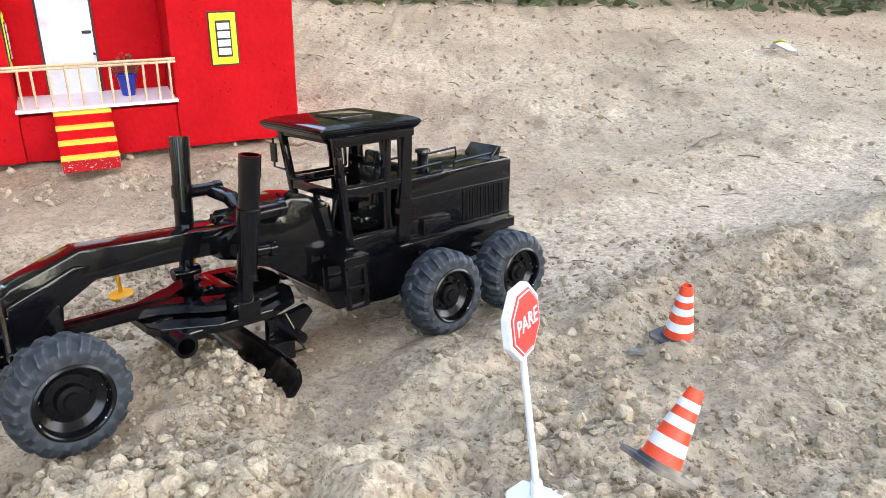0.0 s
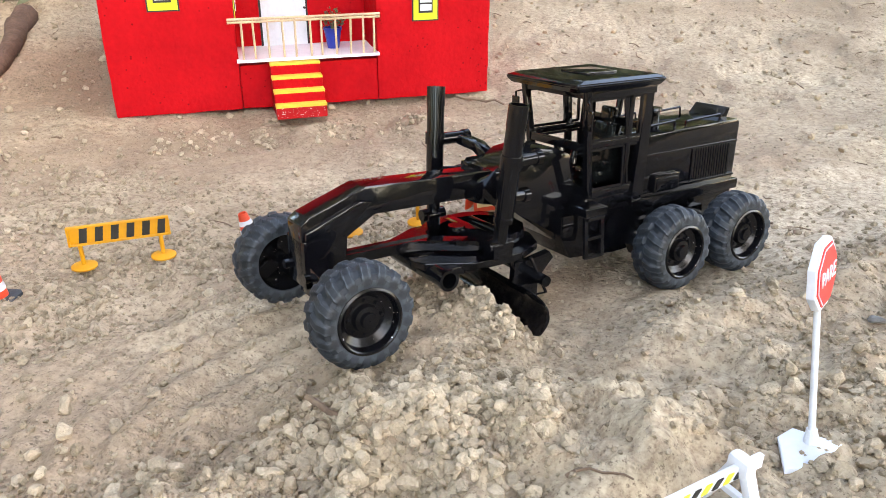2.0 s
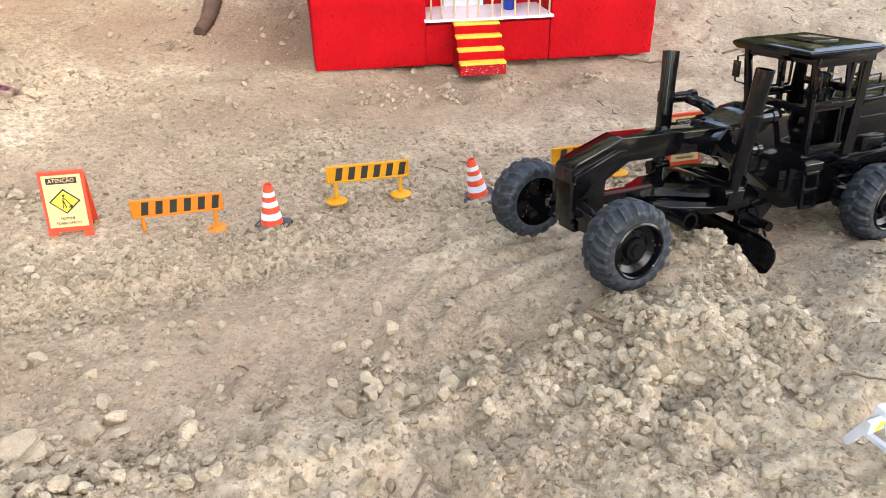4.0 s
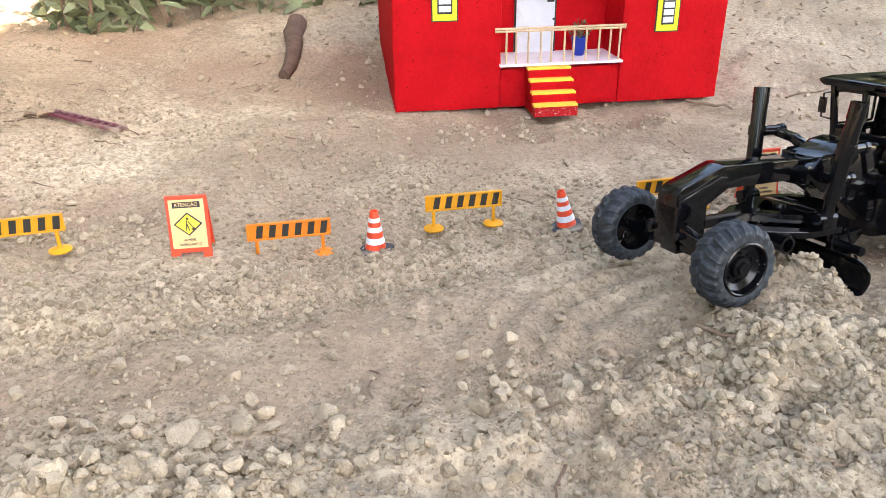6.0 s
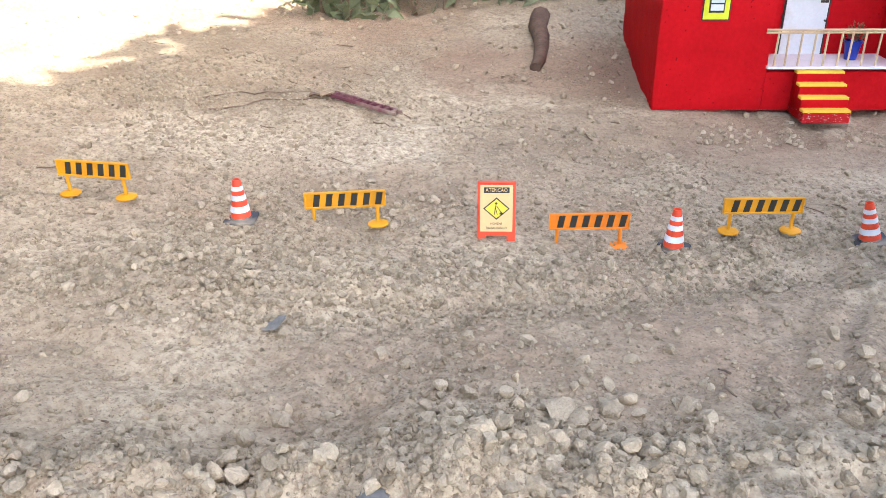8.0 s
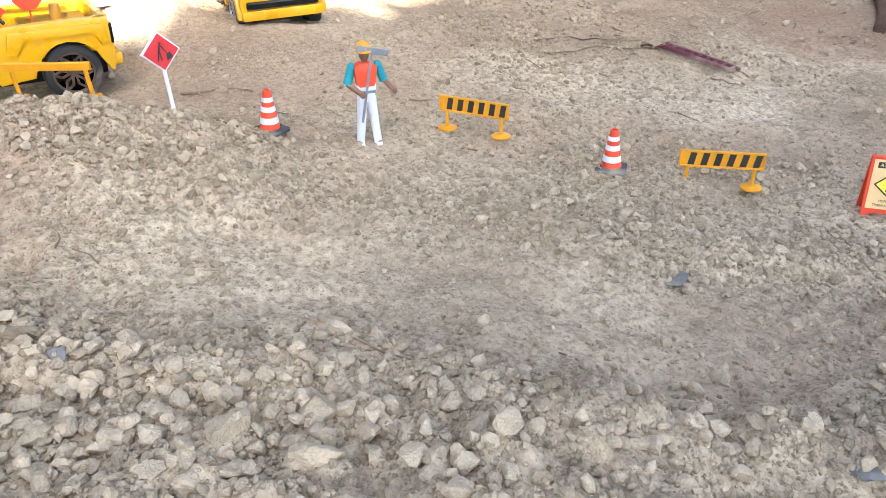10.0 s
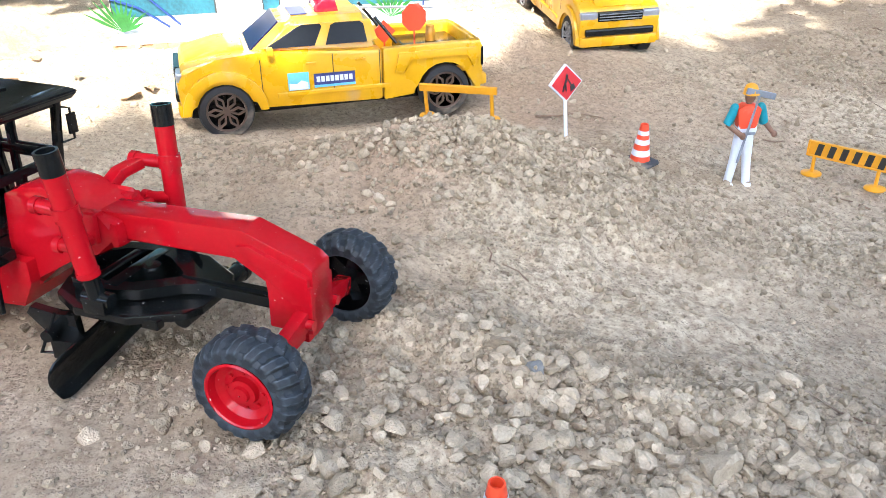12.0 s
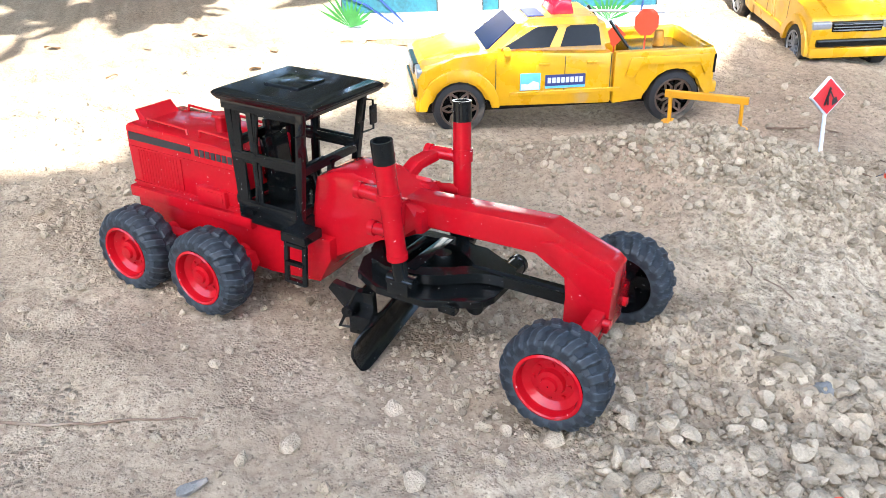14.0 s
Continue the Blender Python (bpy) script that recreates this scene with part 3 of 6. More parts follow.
def grader(m, body, cabm, arm, label, model_mark, tilt, blade_yaw, blade_at):
    g = thing("motor_grader", m, label, "toy grader")
    # rear frame and engine hood
    bm = BM()
    prism(bm, [(0.092, 0.052), (0.080, 0.030), (0.030, 0.026), (-0.095, 0.030), (-0.126, 0.036), (-0.126, 0.066), (0.092, 0.070)], -0.030, 0.030, 0.0015)
    box(bm, (-0.056, 0, 0.068), (0.144, 0.072, 0.010), 0.0015)
    box(bm, (-0.1300, 0, 0.049), (0.008, 0.030, 0.016), 0.001)
    rod(bm, (0, -0.062, 0.037), (0, 0.062, 0.037), 0.008)
    rod(bm, (-0.084, -0.062, 0.037), (-0.084, 0.062, 0.037), 0.008)
    part("chassis", bm, body, g, smooth=30)
    bm = BM()
    prism(bm, [(0.008, 0.072), (0.008, 0.1275), (-0.122, 0.1310), (-0.126, 0.1275), (-0.124, 0.072)], -0.032, 0.032, 0.002)
    hood = part("engine_hood", bm, body, g, smooth=30)
    for sd in (1, -1):
        y = sd * 0.0322
        for c, d in (((-0.059, y, 0.1100), (0.130, 0.0016, 0.0016)), ((-0.016, y, 0.0895), (0.046, 0.0022, 0.0016)), ((-0.062, y, 0.093), (0.0012, 0.0014, 0.034)), ((-0.057, y, 0.0775), (0.132, 0.0030, 0.0016))):
            bm = BM()
            box(bm, c, d)
            part("trim_strip", bm, body, hood)
    for sd in (1, -1):
        bm = BM()
        y = sd * 0.0325
        box(bm, (-0.026, y, 0.0835), (0.032, 0.009, 0.0155), 0.001)
        box(bm, (-0.026, y + sd * 0.0046, 0.0835), (0.027, 0.0012, 0.0105), 0.0004)
        part("side_box", bm, body, g, smooth=30)
        bm = BM()
        for i in range(14):
            box(bm, (-0.0680 - i * 0.0035, sd * 0.0318, 0.0935), (0.0018, 0.0012, 0.030))
        part("louvre", bm, body, hood)
        bm = BM()
        for x0, x1 in ((0.000, -0.044), (-0.058, -0.106)):
            yy = sd * 0.024
            tube(bm, [(x0, yy, 0.127), (x0 - 0.001, yy, 0.1335), (x1 + 0.001, yy, 0.1355), (x1, yy, 0.129)], 0.0012, 6)
        part("hood_rail", bm, body, g, smooth=40)
    bm = BM()
    for i in range(8):
        beam(bm, (-0.1262, -0.027, 0.080 + i * 0.0056), (-0.1262, 0.027, 0.080 + i * 0.0056), 0.002, 0.0028)
    part("rear_grille", bm, body, hood)
    bm = BM()
    rod(bm, (-0.042, 0.0, 0.128), (-0.042, 0.0, 0.142), 0.0052)
    rod(bm, (-0.042, 0.0, 0.142), (-0.042, 0.0, 0.1445), 0.0075, 0.0070)
    part("filler_cap", bm, body, g, smooth=40)
    bm = BM()
    rod(bm, (-0.008, -0.014, 0.126), (-0.012, -0.014, 0.156), 0.0032)
    rod(bm, (-0.012, -0.014, 0.155), (-0.017, -0.014, 0.161), 0.0036)
    part("exhaust_stack", bm, cabm, g, smooth=40)
    bm = BM()
    prism(bm, [(-0.110, 0.128), (-0.121, 0.128), (-0.126, 0.139), (-0.122, 0.140)], -0.019, 0.019, 0.0006)
    part("rear_spoiler", bm, body, g)
    # cab
    cab = new("cab")
    cab.parent = g
    cab.matrix_basis = Matrix.Translation((-0.0235, 0, -0.002)) @ Matrix.Diagonal((1, 1.09, 1, 1))
    bm = BM()
    fb, ft, bb, bt = 0.092, 0.103, 0.030, 0.026
    zb, zt, yb, yt = 0.086, 0.177, 0.032, 0.036
    box(bm, (0.061, 0, 0.079), (0.068, 0.064, 0.016), 0.0015)
    for sd in (1, -1):
        beam(bm, (fb, sd * yb, zb), (ft, sd * yt, zt), 0.005, 0.006, 0.0006)
        beam(bm, (0.052, sd * yb, zb), (0.052, sd * yt, zt), 0.003, 0.005, 0.0005)
        prism(bm, [(bb, zb - 0.006), (bb + 0.014, zb - 0.006), (0.034, zt), (bt, zt)], sd * yb - 0.002, sd * yb + 0.002 + (0.002 if sd > 0 else -0.002))
        beam(bm, (fb + 0.004, sd * 0.034, 0.131), (bb, sd * 0.034, 0.131), 0.003, 0.005, 0.0005)
        beam(bm, (fb, sd * yb, 0.088), (bb, sd * yb, 0.088), 0.0045, 0.007, 0.0006)
        beam(bm, (ft, sd * yt, 0.173), (bt, sd * yt, 0.173), 0.0045, 0.008, 0.0006)
        beam(bm, (bb + 0.001, sd * 0.029, zb), (bt + 0.002, sd * 0.032, zt), 0.006, 0.006)
    for x, z in ((fb - 0.001, 0.090), (fb + 0.005, 0.128), (ft - 0.001, 0.173), (bb, 0.092), (bt + 0.002, 0.172), (bb, 0.140)):
        beam(bm, (x, -0.034, z), (x, 0.034, z), 0.0045, 0.007, 0.0005)
    beam(bm, (fb, 0, zb), (fb + 0.006, 0, 0.128), 0.004, 0.004)
    part("cab_frame", bm, cabm, cab, smooth=30)
    for sd in (1, -1):
        for x0, x1 in ((0.090, 0.056), (0.049, 0.040)):
            for z0, z1 in ((0.093, 0.127), (0.135, 0.168)):
                bm = BM()
                y = sd * (0.0335 + (z0 - 0.09) * 0.04)
                frame_panel(bm, [(x0 + (z0 - 0.09) * 0.13, y, z0), (x1, y, z0), (x1, y, z1), (x0 + (z1 - 0.09) * 0.13, y, z1)], 0.0022, 0.0018)
                part("window_surround", bm, cabm, cab)
    bm = BM()
    rx, ry = 0.0475, 0.0420
    tops = [(-rx + 0.006, -ry + 0.005), (rx - 0.006, -ry + 0.005), (rx - 0.006, ry - 0.005), (-rx + 0.006, ry - 0.005)]
    eave = [(-rx, -ry), (rx + 0.004, -ry), (rx + 0.004, ry), (-rx, ry)]
    lo = [bm.verts.new((x * 0.93 + 0.068, y * 0.93, 0.1755)) for x, y in eave]
    mid = [bm.verts.new((x + 0.068, y, 0.1800)) for x, y in eave]
    mid2 = [bm.verts.new((x + 0.068, y, 0.1822)) for x, y in eave]
    hi = [bm.verts.new((x + 0.068, y, 0.1850)) for x, y in tops]
    bm.faces.new(lo[::-1])
    for q, s in ((lo, mid), (mid, mid2), (mid2, hi)):
        for i in range(4):
            bm.faces.new((q[i], q[(i + 1) % 4], s[(i + 1) % 4], s[i]))
    bm.faces.new(hi)
    bmesh.ops.bevel(bm, geom=bm.edges[:], offset=0.0008, segments=2, affect="EDGES")
    box(bm, (0.066, 0, 0.1856), (0.034, 0.030, 0.0022), 0.0006)
    part("cab_roof", bm, cabm, cab, smooth=25)
    bm = BM()
    box(bm, (0.052, 0, 0.094), (0.024, 0.026, 0.012), 0.003)
    box(bm, (0.0415, 0, 0.118), (0.008, 0.026, 0.044), 0.003, Matrix.Rotation(-0.12, 4, "Y"))
    box(bm, (0.0385, 0, 0.146), (0.006, 0.015, 0.014), 0.002, Matrix.Rotation(-0.12, 4, "Y"))
    for sd in (1, -1):
        box(bm, (0.052, sd * 0.015, 0.108), (0.020, 0.004, 0.004), 0.001)
    part("driver_seat", bm, DARK, cab, smooth=30)
    bm = BM()
    rod(bm, (0.086, 0, 0.088), (0.078, 0, 0.118), 0.0022)
    c, ax = Vector((0.077, 0, 0.121)), Matrix.Rotation(-0.5, 3, "Y")
    ring = [c + ax @ Vector((0.0105 * math.cos(a * 0.3927), 0.0105 * math.sin(a * 0.3927), 0)) for a in range(17)]
    tube(bm, ring, 0.0012, 6)
    beam(bm, ring[0], ring[8], 0.0015, 0.0015)
    part("steering_wheel", bm, DARK, cab, smooth=40)
    for sd in (1, -1):
        bm = BM()
        tube(bm, [(ft, sd * 0.037, 0.168), (ft + 0.004, sd * 0.043, 0.166), (ft + 0.004, sd * 0.043, 0.142), (ft - 0.001, sd * 0.036, 0.140)], 0.0010, 6)
        box(bm, (ft + 0.004, sd * 0.043, 0.154), (0.002, 0.008, 0.016), 0.0006)
        part("mirror", bm, cabm, cab, smooth=40)
    # neck, beam and nose
    bm = BM()
    prism(bm, [(0.172, 0.110), (0.152, 0.113), (0.140, 0.119), (0.128, 0.1265), (0.110, 0.1290), (0.092, 0.1265), (0.074, 0.119), (0.066, 0.060), (0.066, 0.036), (0.092, 0.046), (0.132, 0.084), (0.150, 0.089), (0.172, 0.090)], -0.0215, 0.0215, 0.0060)
    part("gooseneck", bm, body, g, smooth=30)
    bm = BM()
    prism(bm, [(0.140, 0.1135), (0.266, 0.1180), (0.311, 0.1020), (0.317, 0.0970), (0.317, 0.052), (0.284, 0.052), (0.283, 0.084), (0.259, 0.098), (0.140, 0.0935)], -0.0125, 0.0125, 0.0015)
    prism(bm, [(0.262, 0.107), (0.272, 0.109), (0.315, 0.092), (0.315, 0.071), (0.302, 0.071)], -0.0160, 0.0160, 0.0015)
    box(bm, (0.3005, 0, 0.068), (0.033, 0.0310, 0.036), 0.0015)
    part("main_beam", bm, body, g, smooth=30)
    bm = BM()
    beam(bm, (0.303, -0.062, 0.0475 - tilt), (0.303, 0.062, 0.0475 + tilt), 0.011, 0.010, 0.0012)
    box(bm, (0.303, 0, 0.050), (0.016, 0.022, 0.020), 0.001)
    for sd in (1, -1):
        beam(bm, (0.310, sd * 0.014, 0.062), (0.305, sd * 0.056, 0.048 + tilt * sd), 0.010, 0.013, 0.001)
        rod(bm, (0.304, sd * 0.018, 0.060), (0.3195, sd * 0.018, 0.060), 0.0035)
    part("front_axle", bm, body, g, smooth=30)
    # lift cylinders with their brackets
    for sd in (1, -1):
        cyl = new("lift_cylinder")
        cyl.parent = g
        top, low = Vector((0.161, sd * 0.0560, 0.1735)), Vector((0.1680, sd * 0.0490, 0.084))
        d = (top - low).normalized()
        bm = BM()
        rod(bm, low, top - d * 0.015, 0.0074, seg=20)
        rod(bm, low + d * 0.042, low + d * 0.052, 0.0086, seg=20)
        rod(bm, low, low + d * 0.004, 0.0080, seg=20)
        part("sleeve", bm, body, cyl, smooth=35)
        bm = BM()
        lathe(bm, [(0.0078, 0), (0.0078, 0.016), (0.0060, 0.016), (0.0056, 0.006), (0.0003, 0.005)], 20, "z")
        bmesh.ops.transform(bm, matrix=Matrix.Translation(top - d * 0.016) @ d.to_track_quat("Z", "Y").to_matrix().to_4x4(), verts=bm.verts)
        part("cylinder_cap", bm, cabm, cyl, smooth=35)
        bm = BM()
        rod(bm, low + Vector((0, 0, 0.006)), (0.1705, sd * 0.0480, 0.064), 0.0058, seg=14)
        rod(bm, (0.160, sd * 0.0480, 0.0660), (0.182, sd * 0.0480, 0.0660), 0.0052, seg=14)
        box(bm, (0.1705, sd * 0.0470, 0.0620), (0.018, 0.014, 0.012), 0.001)
        part("piston", bm, arm, cyl, smooth=35)
        bm = BM()
        rod(bm, (0.150, sd * 0.018, 0.096), (0.150, sd * 0.046, 0.099), 0.0048, seg=12)
        box(bm, (0.152, sd * 0.020, 0.105), (0.010, 0.010, 0.022), 0.001)
        rod(bm, (0.164, sd * 0.0505, 0.130), (0.136, sd * 0.0485, 0.130), 0.0052, seg=16)
        rod(bm, (0.139, sd * 0.0485, 0.130), (0.134, sd * 0.0485, 0.130), 0.0062, seg=16)
        beam(bm, (0.142, sd * 0.0470, 0.129), (0.134, sd * 0.0300, 0.124), 0.012, 0.008, 0.001)
        beam(bm, (0.135, sd * 0.0320, 0.125), (0.130, sd * 0.0140, 0.112), 0.012, 0.008, 0.001)
        rod(bm, (0.166, sd * 0.0470, 0.103), (0.144, sd * 0.0450, 0.101), 0.0046, seg=14)
        rod(bm, (0.147, sd * 0.0450, 0.101), (0.142, sd * 0.0450, 0.101), 0.0058, seg=14)
        rod(bm, (0.163, sd * 0.0560, 0.130), (0.163, sd * 0.0600, 0.130), 0.0046, seg=14)
        rod(bm, (0.163, sd * 0.0595, 0.130), (0.163, sd * 0.0612, 0.130), 0.0024, seg=10)
        part("cylinder_bracket", bm, body, cyl, smooth=35)
    # drawbar, circle, blade
    bm = BM()
    outer = [(0.226, 0.0065), (0.214, 0.0105), (0.202, 0.0190), (0.190, 0.0290), (0.174, 0.0355), (0.148, 0.0360), (0.132, 0.0300), (0.122, 0.0160)]
    inner = [(0.130, 0.0120), (0.140, 0.0225), (0.160, 0.0260), (0.178, 0.0210), (0.194, 0.0100), (0.206, 0.0008)]
    prism(bm, [(0.292, 0.0065), *outer, (0.120, 0.0), (0.128, 0.0), *inner, (0.292, 0.0008)], 0.0545, 0.0625, axis="z")
    prism(bm, [(0.292, -0.0065), *[(x, -y) for x, y in outer], (0.120, 0.0), (0.128, 0.0), *[(x, -y) for x, y in inner], (0.292, -0.0008)], 0.0545, 0.0625, axis="z")
    box(bm, (0.245, 0, 0.0585), (0.080, 0.0030, 0.0108))
    beam(bm, (0.166, -0.030, 0.0590), (0.166, 0.030, 0.0590), 0.011, 0.008, 0.001)
    rod(bm, (0.148, -0.022, 0.0590), (0.148, 0.022, 0.0590), 0.0042, seg=14)
    rod(bm, (0.178, 0.0, 0.0560), (0.178, 0.0, 0.0660), 0.0085, 0.0070, 16)
    part("drawbar", bm, arm, g, smooth=30).location.z = 0.004
    bm = BM()
    half = [(0.232, 0.018), (0.227, 0.030), (0.192, 0.050), (0.150, 0.051), (0.124, 0.038), (0.114, 0.016)]
    prism(bm, half + [(x, -y) for x, y in half[::-1]], 0.0450, 0.0512, 0.0008, axis="z")
    prism(bm, [(0.170 + (x - 0.170) * 0.9, y * 0.9) for x, y in half] + [(0.170 + (x - 0.170) * 0.9, -y * 0.9) for x, y in half[::-1]], 0.0425, 0.0452, axis="z")
    lathe(bm, [(0.018, 0.051), (0.026, 0.051), (0.026, 0.0535), (0.018, 0.0535)], 24, "z", (0.158, 0, 0))
    for sd in (1, -1):
        box(bm, (0.206, sd * 0.040, 0.0450), (0.014, 0.008, 0.0075), 0.0012)
    part("turntable_circle", bm, arm, g).location.z = 0.005
    bm = BM()
    lathe(bm, [(0.0004, -0.024), (0.0076, -0.024), (0.0076, 0.049), (0.0084, 0.050), (0.0084, 0.0545), (0.0060, 0.0545), (0.0056, 0.030), (0.0004, 0.029)], 22, "y", (0.2130, 0, 0.0395), caps=False)
    box(bm, (0.213, 0.008, 0.0425), (0.016, 0.020, 0.012), 0.001)
    part("side_shift_tube", bm, arm, g, "hollow black side tube", smooth=30).location = (0.006, -0.002, 0.0085)
    blade = new("blade_assembly")
    blade.parent = g
    shift = blade_at[1]
    blade.matrix_basis = Matrix.Translation(blade_at) @ Matrix.Rotation(radians(blade_yaw), 4, "Z")
    bm = BM()
    ys = [-0.0800, -0.0790, -0.0770, -0.0735, -0.0690, -0.0650, 0.0650, 0.0690, 0.0735, 0.0770, 0.0790, 0.0800]
    cols = []
    for y in ys:
        q = max(0.0, (abs(y) - 0.065) / 0.015)
        front, rear = [], []
        for i in range(13):
            u = i / 12
            lo, hi = 0.002 * q ** 4, 0.0345 - 0.013 * q ** 3
            z = lo + (hi - lo) * u
            x = 0.0172 - 0.0196 * math.cos(math.asin(max(-1, min(1, (z - 0.0172) / 0.0205))))
            front.append(bm.verts.new((x, y, z)))
            rear.append(bm.verts.new((x - 0.0030 * (1 - 0.55 * abs(2 * u - 1)), y, z)))
        cols.append(front + rear[::-1])
    for p, q in zip(cols, cols[1:]):
        for i in range(26):
            bm.faces.new((p[i], p[(i + 1) % 26], q[(i + 1) % 26], q[i]))
    bm.faces.new(cols[0])
    bm.faces.new(cols[-1][::-1])
    part("blade", bm, arm, blade, "curved blade crusted with soil", smooth=40)
    for sd in (1, -1):
        bm = BM()
        yy = sd * 0.040 - shift
        prism(bm, [(-0.006, 0.044), (-0.020, 0.042), (-0.040, 0.047), (-0.044, 0.041), (-0.030, 0.026), (-0.016, 0.010), (-0.004, 0.008)], yy - 0.0035, yy + 0.0035, 0.0008)
        box(bm, (-0.012, yy + sd * 0.008, 0.020), (0.018, 0.013, 0.016), 0.0015)
        part("blade_arm", bm, arm, blade, smooth=30)
        bm = BM()
        tube(bm, [(-0.016, sd * 0.050 - shift, 0.048), (-0.028, sd * 0.056 - shift, 0.018), (-0.012, sd * 0.050 - shift, 0.015)], 0.0014, 8)
        part("tip_rod", bm, arm, blade, smooth=40)
    bm = BM()
    rod(bm, (-0.022, -0.052, 0.031), (-0.022, 0.052, 0.031), 0.0045)
    part("tilt_shaft", bm, arm, blade, smooth=30)
    # steps
    for sd in (1, -1):
        bm = BM()
        x0, x1, y = 0.065, 0.083, sd * 0.0490
        for x in (x0, x1):
            beam(bm, (x, y, 0.078), (x, y + sd * 0.003, 0.037), 0.0030, 0.0040, 0.0004)
        for k in range(3):
            z = 0.038 + k * 0.0165
            beam(bm, (x0, y + sd * 0.002, z), (x1, y + sd * 0.002, z), 0.0045, 0.003, 0.0004)
        box(bm, ((x0 + x1) / 2, y - sd * 0.007, 0.0765), (0.024, 0.022, 0.008), 0.001)
        part("step_ladder", bm, cabm, g)
    # tandem boxes and wheels
    for sd in (1, -1):
        bm = BM()
        prism(bm, [(0.020, 0.046), (-0.104, 0.046), (-0.108, 0.036), (-0.102, 0.026), (0.018, 0.026), (0.024, 0.036)], sd * 0.038, sd * 0.050, 0.001)
        part("tandem_box", bm, body, g)
        rim = RIMBLACK if body == BLACK else body
        wheel(g, 0, sd * 0.0705, sd, rim)
        wheel(g, -0.084, sd * 0.0705, sd, rim)
        wheel(g, 0.303, sd * 0.0710, sd, rim, tilt * sd + 0.011)
    if model_mark:
        for sd in (1, -1):
            bm = BM()
            prism(bm, [(-0.122, 0.1165), (-0.122, 0.1235), (-0.048, 0.1225), (-0.048, 0.1165)], sd * 0.0318, sd * 0.0328)
            part("side_stripe", bm, INK, hood, "black stripe sticker")
            bm = BM()
            for i in range(7):
                box(bm, (-0.041 + i * 0.0062, sd * 0.0323, 0.1190), (0.0042, 0.0010, 0.0060))
            part("model_mark", bm, INK, hood, "small black marks")
    return g


def stand(x, y, yaw, pitch=0.0, roll=0.0, lift=0.0):
    return pose(x, y, gz(x, y) + lift, roll, pitch, yaw)


def at_ground(x, y, z, yaw, pitch=0.0, roll=0.0):
    return pose(x, y, z, roll, pitch, yaw)


SIZE = Matrix.Scale(0.93, 4)
grader(at_ground(-0.097, 0.579, 0.003, 222.6, -3.0, 5.7) @ SIZE, BLACK, BLACK, BLACK, "glossy black toy motor grader with dusty tyres, on soil", False, 0.002, -3, (0.155, 0.012, 0.002))
grader(at_ground(-1.320, -0.666, 0.092, 40.6, 1.9, -3.3) @ SIZE, REDP, DARK, DARK, "red toy motor grader with a black cab, on soil", True, 0.002, 9, (0.141, -0.004, 0.000))


